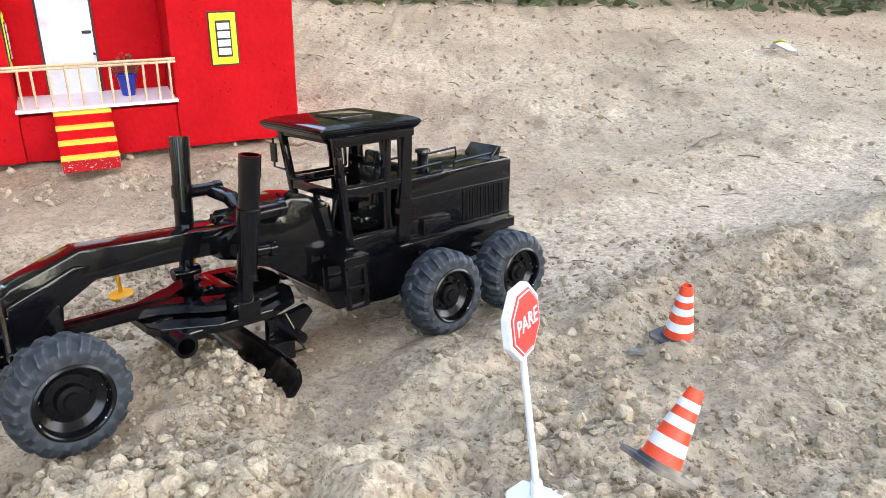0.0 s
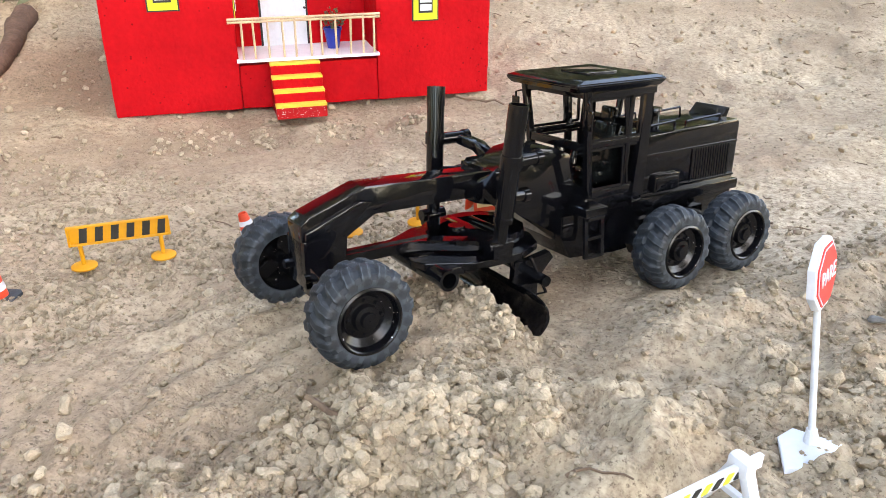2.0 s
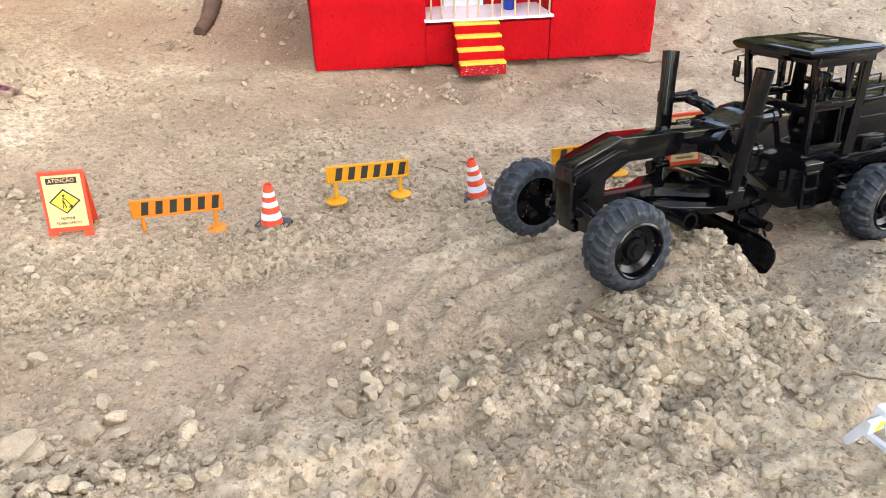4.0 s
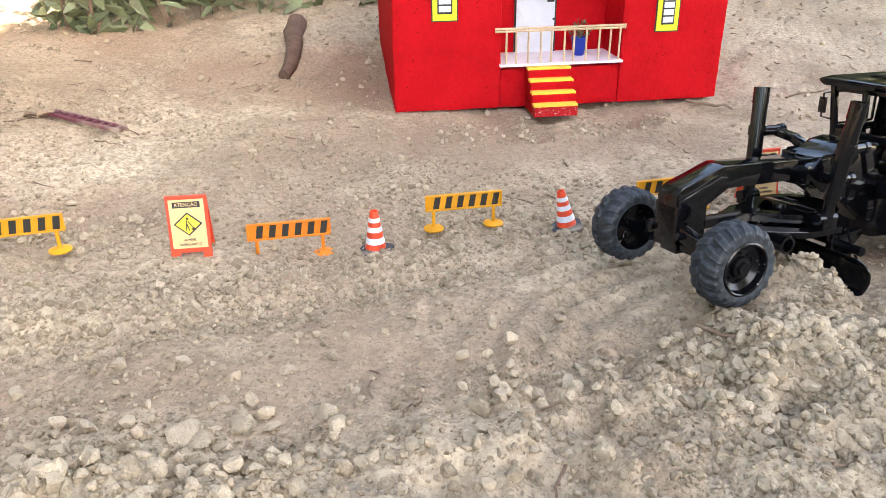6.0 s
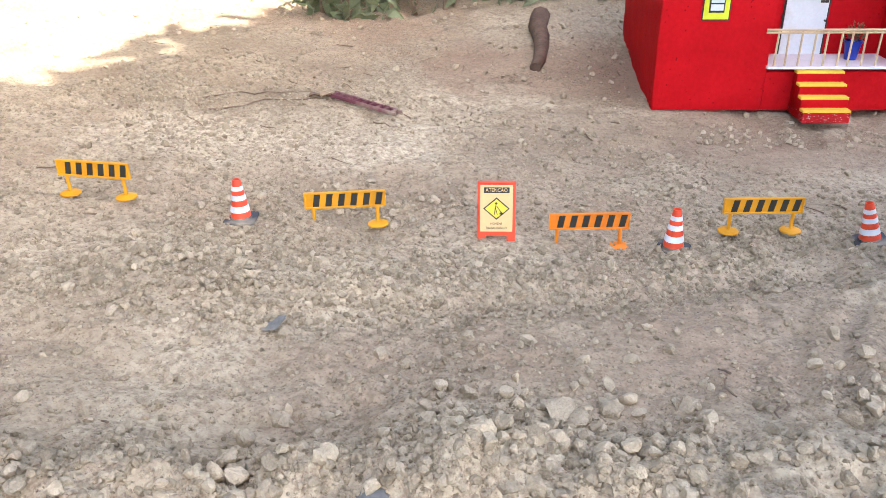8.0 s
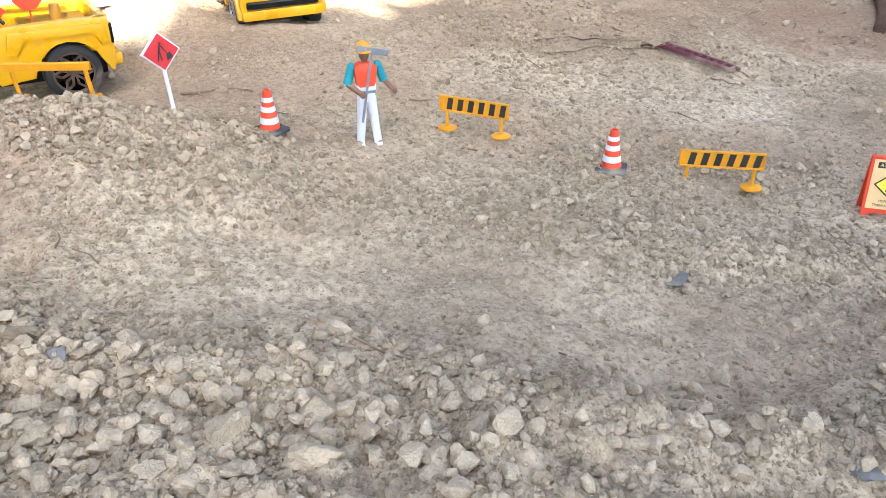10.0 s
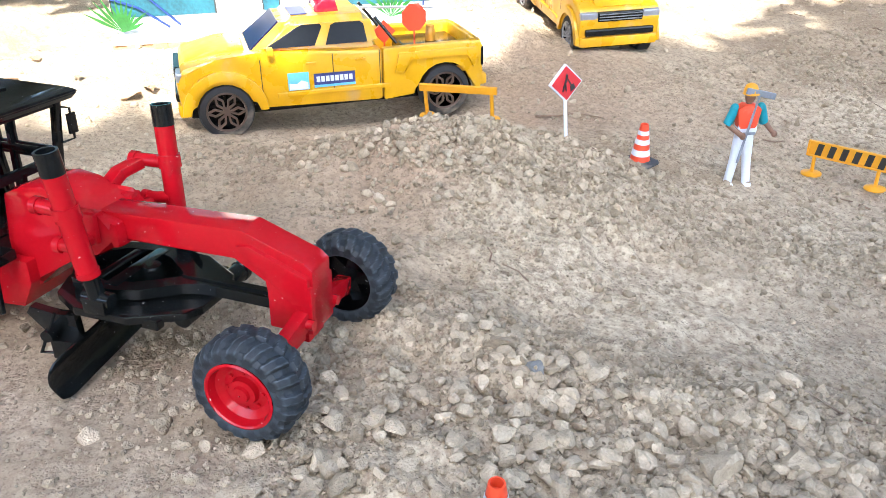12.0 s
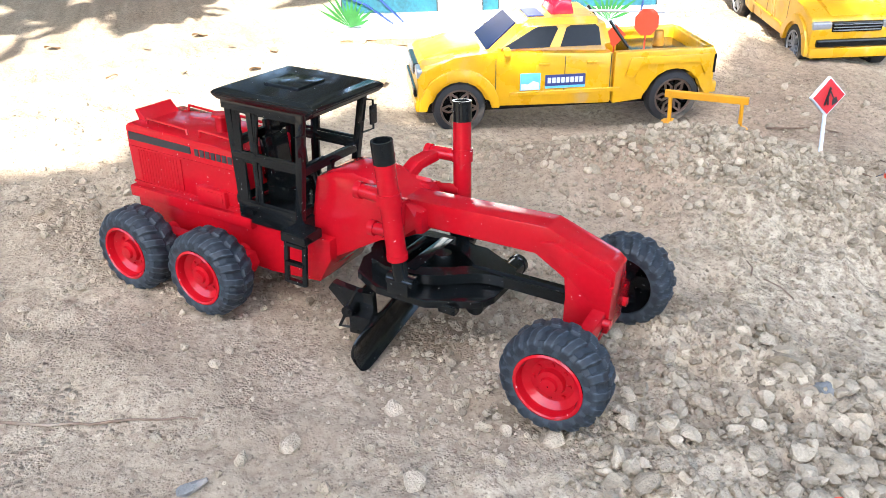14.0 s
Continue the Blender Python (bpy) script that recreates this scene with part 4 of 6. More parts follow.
# ---- house ----
def house():
    W, D, H = 0.546, 0.34, 0.40
    h = thing("toy_house", at_ground(-0.766, 0.905, 0.004, 26.4), "red painted foam toy house with a porch", "toy house")
    x0, x1, pf, pd = 0.172, 0.372, 0.066, 0.085
    for c, s in (((x0 / 2, D / 2, H / 2 - 0.004), (x0, D, H)), (((x1 + W) / 2, D / 2, H / 2 - 0.004), (W - x1, D, H)),
                 (((x0 + x1) / 2, D / 2, pf / 2 - 0.006), (x1 - x0 - 0.0004, D - 0.004, pf - 0.004)),
                 (((x0 + x1) / 2, pd + (D - pd) / 2, (H + pf) / 2 - 0.004), (x1 - x0 - 0.0004, D - pd, H - pf)),
                 (((x0 + x1) / 2, pd / 2, H - 0.034), (x1 - x0 - 0.0004, pd - 0.002, 0.06))):
        bm = BM()
        box(bm, c, s, 0.0025)
        for axis in range(3):
            for k in range(1, max(2, int(s[axis] / 0.011))):
                co = Vector(c)
                co[axis] += s[axis] * (k / max(2, int(s[axis] / 0.011)) - 0.5)
                nrm = Vector((0, 0, 0))
                nrm[axis] = 1
                bmesh.ops.bisect_plane(bm, geom=bm.verts[:] + bm.edges[:] + bm.faces[:], plane_co=co, plane_no=nrm)
        for v in bm.verts:
            v.co += 0.0012 * noise.noise_vector(v.co * 28) + 0.0006 * noise.noise_vector(v.co * 90)
        part("wall", bm, HOUSERED, h, "rough red painted foam wall", smooth=50)
    bm = BM()
    box(bm, (W / 2, D / 2, H + 0.008), (W + 0.03, D + 0.03, 0.016), 0.003)
    part("roof", bm, HOUSERED, h)
    bm = BM()
    box(bm, ((x0 + x1) / 2, pd / 2 - 0.004, pf), (x1 - x0 + 0.004, pd + 0.010, 0.004), 0.0006)
    part("porch_floor", bm, PALE, h, "pale pinkish porch board")
    # door
    dr = new("door")
    dr.parent = h
    bm = BM()
    box(bm, (0.248, pd - 0.002, pf + 0.076), (0.066, 0.004, 0.150), 0.0005)
    part("door_leaf", bm, WHITE, dr, "white door")
    bm = BM()
    for x in (0.2135, 0.2825):
        box(bm, (x, pd - 0.001, pf + 0.076), (0.003, 0.003, 0.152))
    part("door_outline", bm, INK, dr)
    bm = BM()
    box(bm, (0.273, pd - 0.005, pf + 0.086), (0.012, 0.004, 0.004), 0.0008)
    part("door_handle", bm, INK, dr)
    bm = BM()
    rod(bm, (0.279, pd - 0.003, pf + 0.056), (0.279, pd - 0.007, pf + 0.056), 0.0018)
    part("door_knob", bm, INK, dr)

    def window(cx, cz, w, hh, wall_y, turn=None):
        win = new("window")
        win.parent = h
        win.matrix_basis = turn or Matrix.Translation((cx, wall_y, cz))
        bm = BM()
        box(bm, (0, -0.0010, 0), (w, 0.002, hh))
        part("outline", bm, INK, win, "black painted outline")
        bm = BM()
        box(bm, (0, -0.0022, 0), (w - 0.004, 0.0022, hh - 0.004))
        part("frame", bm, LIME, win, "lime yellow painted frame")
        bm = BM()
        box(bm, (0, -0.0034, 0), (w - 0.019, 0.0022, hh - 0.024))
        part("inner_outline", bm, INK, win)
        n = 4
        ph = (hh - 0.028) / n
        for i in range(n):
            bm = BM()
            box(bm, (0, -0.0046, -(hh - 0.028) / 2 + ph * (i + 0.5)), (w - 0.023, 0.0022, ph - 0.0026))
            part("pane", bm, WHITE, win)

    window(0.445, 0.146, 0.040, 0.074, 0.0)
    window(0.082, 0.174, 0.042, 0.074, 0.0)
    win_turn = Matrix.Translation((x0, 0.040, 0.150)) @ Matrix.Rotation(radians(90), 4, "Z")
    window(0, 0, 0.036, 0.074, 0, win_turn)
    # railing
    r = new("porch_railing")
    r.parent = h
    bm = BM()
    zt = pf + 0.057
    rod(bm, (x0 - 0.010, -0.004, zt), (x1 + 0.004, -0.004, zt), 0.0019, seg=8)
    rod(bm, (x0 - 0.010, -0.004, zt - 0.004), (x1 + 0.004, -0.004, zt - 0.004), 0.0017, seg=8)
    part("handrail", bm, WOODM, r, "bamboo stick handrail", smooth=50)
    for i in range(11):
        x = x0 + 0.006 + i * (x1 - x0 - 0.010) / 10 + random.uniform(-0.003, 0.003)
        bm = BM()
        rod(bm, (x, -0.004, pf + 0.002), (x + random.uniform(-0.001, 0.001), -0.004, zt), 0.0016, seg=7)
        part("baluster", bm, WOODM, r, smooth=50)
    # steps
    st = new("stairs")
    st.parent = h
    n, sx, sw = 4, 0.214, 0.070
    for i in range(n):
        d0 = 0.016 * (n - i)
        z1 = (pf - 0.002) * (i + 1) / n
        bm = BM()
        box(bm, (sx + sw / 2, -d0 / 2 - 0.0035, z1 / 2 - 0.004), (sw, d0 - 0.001, z1), 0.001)
        part("step", bm, HOUSERED if i else STEPRED, st, "red painted step" if i else "red painted step with white scuffs")
        bm = BM()
        box(bm, (sx + sw / 2, -d0 - 0.0025 + 0.008, z1 - 0.0030), (sw + 0.001, 0.0165, 0.0045), 0.001)
        part("tread", bm, HOUSEYEL, st, "yellow painted tread")
    return h


house_ob = house()


def at_house(x, y, z):
    return house_ob.matrix_basis @ Matrix.Translation((x, y, z))


def potted_plant():
    p = thing("potted_plant", at_house(0.314, 0.042, 0.0685) @ Matrix.Scale(0.78, 4), "small green plant in a blue pot on the porch", "potted plant")
    bm = BM()
    lathe(bm, [(0.011, 0), (0.0165, 0.034), (0.018, 0.034), (0.018, 0.038), (0.0155, 0.038), (0.014, 0.030)], 20, "z")
    part("pot", bm, BLUEPOT, p, "blue plastic pot", smooth=35)
    bm = BM()
    for i in range(170):
        a, e = random.uniform(0, 6.283), random.uniform(0, 1)
        r = 0.021 * random.uniform(0.3, 1)
        c = Vector((r * math.cos(a), r * math.sin(a), 0.040 + 0.038 * e * (1.1 - r / 0.03)))
        v = Vector((math.cos(a), math.sin(a), random.uniform(0.2, 1.2))).normalized() * random.uniform(0.004, 0.008)
        w = v.cross(Vector((random.random(), random.random(), 1))).normalized() * 0.0016
        vs = [bm.verts.new(q) for q in (c - w, c + v * 0.5 - w, c + v, c + v * 0.5 + w, c + w)]
        bm.faces.new(vs)
    for i in range(8):
        a = i * 0.785
        rod(bm, (0, 0, 0.03), (0.012 * math.cos(a), 0.012 * math.sin(a), 0.068), 0.0006, seg=5)
    part("foliage", bm, LEAF, p)


potted_plant()


# ---- unseen shade trees, hedge ----
def leaf_cloud(bm, n, place, size, flat=0.5):
    for i in range(n):
        c = Vector(place(i))
        s = size * random.uniform(0.6, 1.3)
        u = Vector((random.gauss(0, 1), random.gauss(0, 1), random.gauss(0, flat))).normalized()
        v = u.cross(Vector((random.gauss(0, 1), random.gauss(0, 1), random.gauss(0, 1)))).normalized()
        w = u.cross(v) * s * 0.12
        vs = [bm.verts.new(c + u * a * s + v * b * s + w * k) for a, b, k in ((-1, 0, 0), (-0.4, 0.34, 1), (0.3, 0.30, 1), (1, 0, -1), (0.3, -0.30, 1), (-0.4, -0.34, 1))]
        bm.faces.new(vs)


# stands out of view; added to keep the sun off the play ground
def shade_tree():
    tr = thing("shade_tree", pose(3.2, -1.6, 0.0), "large leafy tree out of view, placed to shade the play ground", "tree")
    bm = BM()
    rod(bm, (0, 0, -0.3), (0.1, 0.1, 1.5), 0.22, 0.15, 14)
    rod(bm, (0.1, 0.1, 1.45), (0.0, 0.0, 3.2), 0.15, 0.07, 12)
    for i in range(9):
        a = i * 0.7 + random.uniform(-0.2, 0.2)
        h = random.uniform(1.5, 2.6)
        e = (math.cos(a) * random.uniform(1.0, 1.9), math.sin(a) * random.uniform(1.2, 2.6), random.uniform(2.8, 3.5))
        rod(bm, (0.06, 0.06, h), (e[0] * 0.5, e[1] * 0.5, (h + e[2]) / 2 + 0.15), 0.07, 0.045, 9)
        rod(bm, (e[0] * 0.5, e[1] * 0.5, (h + e[2]) / 2 + 0.15), e, 0.045, 0.015, 8)
    part("trunk", bm, BARK, tr, smooth=40)
    bm = BM()

    # crown edge, laid out so its shadow stops at the sunlit soil
    rim = ((-3.4, -2.52), (-0.57, -2.49), (-0.50, -2.43), (-0.44, -2.39), (0.10, -2.41), (0.55, -2.47), (0.72, -2.32), (0.80, -2.28), (1.25, -2.34), (4.6, -2.36))

    def spot(i):
        y = random.uniform(-1.25, 4.6)
        for (y0, e0), (y1, e1) in zip(rim, rim[1:]):
            if y <= y1:
                edge = e0 + (e1 - e0) * (y - y0) / (y1 - y0)
                break
        edge += 0.03 * math.sin(y * 9.1) + 0.02 * math.sin(y * 23 + 1)
        x = random.uniform(edge, 2.7)
        z = 3.0 + random.uniform(-0.35, 0.5)
        if y > 3.2 and x > -1.9:
            y -= 3.0
        return (x + (z - 3.0) * 0.86 + 0.14, y - (z - 3.0) * 0.42, z)

    leaf_cloud(bm, 9700, spot, 0.21, 0.35)

    # unseen lower leaves, added overhead to make the soft light more directional
    def unseen_bough(i):
        return (random.uniform(-3.3, -0.6), random.uniform(0.2, 2.4), 1.75 + random.uniform(-0.2, 0.25))

    leaf_cloud(bm, 1200, unseen_bough, 0.11, 0.35)
    part("crown", bm, CANOPY, tr)


shade_tree()


# out of view; added to end the sunlit strip and cut its bounced light
def unseen_low_tree():
    tr = thing("shade_tree", pose(-4.3, 0.6, 0.0), "low spreading leafy tree out of view, placed to shade soil beyond the sunlit strip", "tree")
    bm = BM()
    rod(bm, (0, 0, -0.3), (0.1, 0.0, 1.1), 0.12, 0.08, 12)
    for i in range(8):
        a = -1.3 + i * 0.38
        r = random.uniform(1.2, 2.4)
        rod(bm, (0.1, 0.0, 1.0), (r * 0.5 * math.cos(a), r * 0.5 * math.sin(a), 1.45), 0.05, 0.03, 8)
        rod(bm, (r * 0.5 * math.cos(a), r * 0.5 * math.sin(a), 1.45), (r * math.cos(a), r * math.sin(a), 1.6), 0.03, 0.012, 8)
    part("trunk", bm, BARK, tr, smooth=40)
    bm = BM()

    def spot(i):
        z = 1.5 + random.uniform(-0.12, 0.3)
        y = random.uniform(-3.6, 2.6)
        edge = 3.09 + 0.5 * min(0.6, max(0.0, -1.75 - y)) + 0.04 * math.sin(y * 7) + 0.03 * math.sin(y * 17 + 2)
        return (random.uniform(-0.9, edge) + (z - 1.5) * 0.86, y - (z - 1.5) * 0.42, z)

    leaf_cloud(bm, 8000, spot, 0.12, 0.35)
    part("crown", bm, CANOPY, tr)


unseen_low_tree()


def hedge(name, a, b, n, depth, height, size, label, lean=0.0):
    h = thing(name, pose(0, 0, 0), label, "bush")
    bm = BM()
    a, b = Vector(a), Vector(b)
    side = Vector((-(b - a).y, (b - a).x)).normalized()

    def spot(i):
        t = random.random()
        q = a + (b - a) * t + side * random.random() * depth
        top = height * (0.55 + 0.45 * math.sin(t * 19) * math.sin(t * 7 + 1))
        return (q.x, q.y, gz(q.x, q.y) + random.random() ** 1.5 * max(0.1, top))

    leaf_cloud(bm, n, spot, size, 0.7)
    part("leaves", bm, LEAF, h)
    bm = BM()
    for i in range(60):
        q = a + (b - a) * random.random() + side * random.random() * depth
        z = gz(q.x, q.y)
        rod(bm, (q.x, q.y, z - 0.02), (q.x + random.uniform(-0.1, 0.1), q.y + random.uniform(-0.1, 0.1), z + random.uniform(0.1, height)), 0.006, 0.002, 5)
    part("stems", bm, TWIG, h)


hedge("bush", (2.2, 2.90), (-0.55, 2.58), 3600, 0.5, 0.55, 0.032, "low green leafy bushes along the clearing's edge")
hedge("bush", (-0.72, 2.16), (-1.84, 1.40), 3000, 0.5, 0.42, 0.026, "low green leafy bushes along the clearing's edge")
# the next four are unseen, added to darken reflections and block low outside light
hedge("thicket", (0.6, 3.5), (-2.6, 2.7), 6000, 0.7, 2.6, 0.10, "tall unseen leafy screen added to darken the sky behind the bushes")
hedge("thicket", (6.2, -4.6), (6.2, 1.6), 5000, 0.7, 2.4, 0.12, "tall unseen leafy screen added to block low light behind the shade tree")
hedge("thicket", (-4.0, -4.4), (6.0, -4.8), 6000, 0.7, 2.0, 0.12, "tall unseen leafy screen added to block low light on the clearing's far side")
hedge("thicket", (-4.6, 3.0), (-4.6, -3.2), 6000, 0.7, 2.4, 0.10, "tall unseen leafy screen added for reflections beyond the sunlit soil")


# ---- road-work toys ----
def cone(m, label="orange and white toy traffic cone with dark base", h=0.046):
    c = thing("traffic_cone", m, label, "traffic cone", "toy traffic cones")
    bm = BM()
    prism(bm, [(x * 0.0168, y * 0.0168) for x, y in ((-1, -0.75), (-0.75, -1), (0.75, -1), (1, -0.75), (1, 0.75), (0.75, 1), (-0.75, 1), (-1, 0.75))], 0.0, 0.0028, 0.0006, axis="z")
    lathe(bm, [(0.0128, 0.002), (0.0118, 0.005)], 20, "z")
    part("cone_base", bm, CONEBASE, c, "dusty dark grey rubber base")
    r0, r1 = 0.0112, 0.0042
    cuts = [0.0, 0.17, 0.33, 0.48, 0.61, 0.73, 0.84, 1.0]
    for i, (a, b) in enumerate(zip(cuts, cuts[1:])):
        bm = BM()
        ra, rb = r0 + (r1 - r0) * a, r0 + (r1 - r0) * b
        e = 0.0003 if i % 2 else 0
        lathe(bm, [(ra + e, 0.004 + a * (h - 0.004)), (rb + e, 0.004 + b * (h - 0.004))] + ([(rb - 0.0008, h), (rb - 0.0012, h - 0.006), (0.0003, h - 0.0062)] if i == 6 else []), 22, "z", caps=False)
        part("white_band" if i % 2 else "cone_shell", bm, WHITE if i % 2 else ORANGE, c, smooth=40)
    return c


c0 = cone(stand(-0.425, 0.566, 20, -12, 0))
for x, y, yaw, px, py in ((-0.606, 0.440, 5, 0, 0), (-1.018, 0.232, 30, 0, 0), (-1.287, -0.022, 10, 3, 0), (0.124, 0.494, 35, 0, 2), (-0.143, 0.698, 15, 0, 0)):
    copy_thing(c0, stand(x, y, yaw, px, py, 0.008 if x > 0 else 0.001))
CONE_TILTED = copy_thing(c0, at_ground(0.053, 0.290, 0.071, 15, 33, -14) @ Matrix.Scale(0.95, 4))
tagged(CONE_TILTED, "toy traffic cone leaning over on loose clods")
CONE_NEAR = copy_thing(c0, stand(-0.919, -0.458, 10, 2, 0, 0.011))


def barrier(m, label="yellow toy barrier with black stripes"):
    b = thing("road_barrier", m, label, "barrier", "toy road barriers")
    L, z0, z1 = 0.086, 0.0215, 0.0395
    bm = BM()
    box(bm, (0, 0.0008, (z0 + z1) / 2), (L, 0.0022, z1 - z0), 0.0004)
    for z in (z0 + 0.0008, z1 - 0.0008):
        box(bm, (0, -0.0006, z), (L, 0.0034, 0.0018), 0.0004)
    for x in (-L / 2 + 0.0008, L / 2 - 0.0008):
        box(bm, (x, -0.0006, (z0 + z1) / 2), (0.0018, 0.0034, z1 - z0), 0.0004)
    part("plate", bm, YELLOW, b)
    for i in range(6):
        bm = BM()
        x = -0.0345 + i * 0.0132
        prism(bm, [(x, z0 + 0.002), (x + 0.0066, z0 + 0.002), (x + 0.0090, z1 - 0.002), (x + 0.0024, z1 - 0.002)], -0.0008, 0.0)
        part("stripe", bm, INK, b)
    for x in (-0.034, 0.034):
        bm = BM()
        rod(bm, (x, 0, 0.001), (x, 0, z0 + 0.001), 0.0020, seg=10)
        part("post", bm, YELLOW, b, smooth=40)
        bm = BM()
        lathe(bm, [(0.0112, 0), (0.0112, 0.0014), (0.0095, 0.0022), (0.0030, 0.0032)], 24, "z", (x, 0, 0))
        part("foot", bm, YELLOW, b, smooth=40)
    return b


b0 = barrier(stand(-0.533, 0.519, 29.6, 0, 0, 0.004))
for x, y, yaw, px in ((-0.690, 0.410, 29.8, 0), (-0.316, 0.632, 26, -3), (-0.920, 0.288, 34, 0), (-1.170, 0.175, 18, 0)):
    bar = copy_thing(b0, stand(x, y, yaw, px, 0, 0.004 if x != -0.690 else -0.004))
    if x == -0.690:
        tagged(bar, "ochre orange toy barrier with black stripes, sunk in soil")
        for ch in bar.children:
            if ch.data.materials[0] == YELLOW:
                ch.data = ch.data.copy()
                ch.data.materials[0] = OCHRE


def rail_barrier(m):
    b = thing("rail_barrier", m, "thin yellow toy rail on two posts on a heap of clods", "barrier")
    bm = BM()
    box(bm, (0, 0, 0.0335), (0.084, 0.0045, 0.0075), 0.0006)
    part("rail", bm, YELLOW, b)
    for x in (-0.036, 0.036):
        bm = BM()
        rod(bm, (x, 0, -0.004), (x, 0, 0.031), 0.0021, seg=10)
        part("post", bm, YELLOW, b, smooth=40)
        bm = BM()
        lathe(bm, [(0.0085, 0), (0.0085, 0.0014), (0.0070, 0.0022), (0.0030, 0.0032)], 20, "z", (x, 0, 0))
        part("foot", bm, YELLOW, b, smooth=40)


rail_barrier(stand(-1.383, -0.196, 224, 0, -8, 0.007))


def white_barrier():
    b = thing("white_barrier", pose(-0.085, 0.209, gz(-0.085, 0.209), 0, 0, 39.7), "white toy trestle barrier with yellow and black band", "barrier")
    bm = BM()
    box(bm, (0, 0, 0.0285), (0.112, 0.0030, 0.0075), 0.0006)
    part("board", bm, WHITE, b)
    for i in range(15):
        bm = BM()
        x = -0.052 + i * 0.0068
        prism(bm, [(x, 0.0262), (x + 0.0034, 0.0262), (x + 0.0064, 0.0308), (x + 0.0030, 0.0308)], -0.0021, -0.0014)
        part("stripe", bm, INK if i % 2 else STICKY, b)
    for x in (-0.0425, 0.0425):
        bm = BM()
        box(bm, (x, 0, 0.031), (0.0075, 0.012, 0.010), 0.0025)
        for sd in (1, -1):
            beam(bm, (x, sd * 0.003, 0.030), (x, sd * 0.016, 0.001), 0.0050, 0.0065, 0.0015)
        beam(bm, (x, -0.010, 0.0135), (x, 0.010, 0.0135), 0.003, 0.003)
        part("trestle", bm, WHITE, b, smooth=40)


white_barrier()


def warning_sign(m):
    s = thing("warning_sign", m, "orange folding toy warning sign with a cream sticker", "sign", "toy warning signs")
    W, H, tilt = 0.036, 0.066, 0.13
    for sd, nm in ((-1, "front_panel"), (1, "back_panel")):
        bm = BM()
        box(bm, (0, 0, H / 2 + 0.003), (W, 0.0022, H - 0.006), 0.0006)
        for x in (-W / 2 + 0.004, W / 2 - 0.004):
            box(bm, (x, 0, 0.004), (0.008, 0.0022, 0.008), 0.0004)
        pn = part(nm, bm, ORANGE, s)
        pn.matrix_basis = Matrix.Translation((0, sd * 0.0125, 0)) @ Matrix.Rotation(sd * tilt * 1.35, 4, "X")
        if sd < 0:
            front = pn
    bm = BM()
    rod(bm, (-W / 2, -0.0012, H - 0.001), (W / 2, -0.0012, H - 0.001), 0.0016, seg=8)
    part("hinge", bm, ORANGE, s)
    bm = BM()
    box(bm, (0, -0.0013, 0.037), (0.0305, 0.0008, 0.052))
    part("sticker", bm, CREAM, front, "cream sticker")
    bm = BM()
    box(bm, (0, -0.0018, 0.0575), (0.0240, 0.0006, 0.0062))
    part("title_band", bm, INK, front, "black title band")
    up = Matrix.Rotation(radians(90), 4, "X")
    writing("title", "ATENÇÃO", 0.0056, Matrix.Translation((0, -0.0023, 0.0575)) @ up, CREAM, front, 0.0205)
    bm = BM()
    prism(bm, [(0, 0.0495), (0.0125, 0.037), (0, 0.0245), (-0.0125, 0.037)], -0.0020, -0.0014)
    part("diamond_border", bm, INK, front)
    bm = BM()
    prism(bm, [(0, 0.0477), (0.0107, 0.037), (0, 0.0263), (-0.0107, 0.037)], -0.0025, -0.0018)
    part("diamond", bm, STICKY, front, "yellow diamond")
    bm = BM()
    for p0, p1, w in (((-0.0020, 0.0305), (-0.0012, 0.0375), 0.0016), ((0.0008, 0.0305), (-0.0008, 0.0375), 0.0014), ((-0.0012, 0.0375), (-0.0004, 0.0415), 0.0026), ((0.0002, 0.0400), (0.0042, 0.0335), 0.0010)):
        beam(bm, (p0[0], -0.0028, p0[1]), (p1[0], -0.0028, p1[1]), w, 0.0006)
    rod(bm, (-0.0002, -0.0026, 0.0430), (-0.0002, -0.0031, 0.0430), 0.0012, seg=10)
    prism(bm, [(0.0022, 0.0308), (0.0068, 0.0308), (0.0046, 0.0340)], -0.0031, -0.0026)
    part("pictogram", bm, INK, front)
    writing("line", "HOMENS", 0.0038, Matrix.Translation((0, -0.0019, 0.0198)) @ up, INK, front, 0.0110)
    writing("line", "TRABALHANDO", 0.0038, Matrix.Translation((0, -0.0019, 0.0150)) @ up, INK, front, 0.0200)
    return s


WIDE = Matrix.Diagonal((1.13, 1, 0.97, 1))
w0 = warning_sign(stand(-0.781, 0.370, 27) @ WIDE)
copy_thing(w0, stand(-0.222, 0.700, 32))


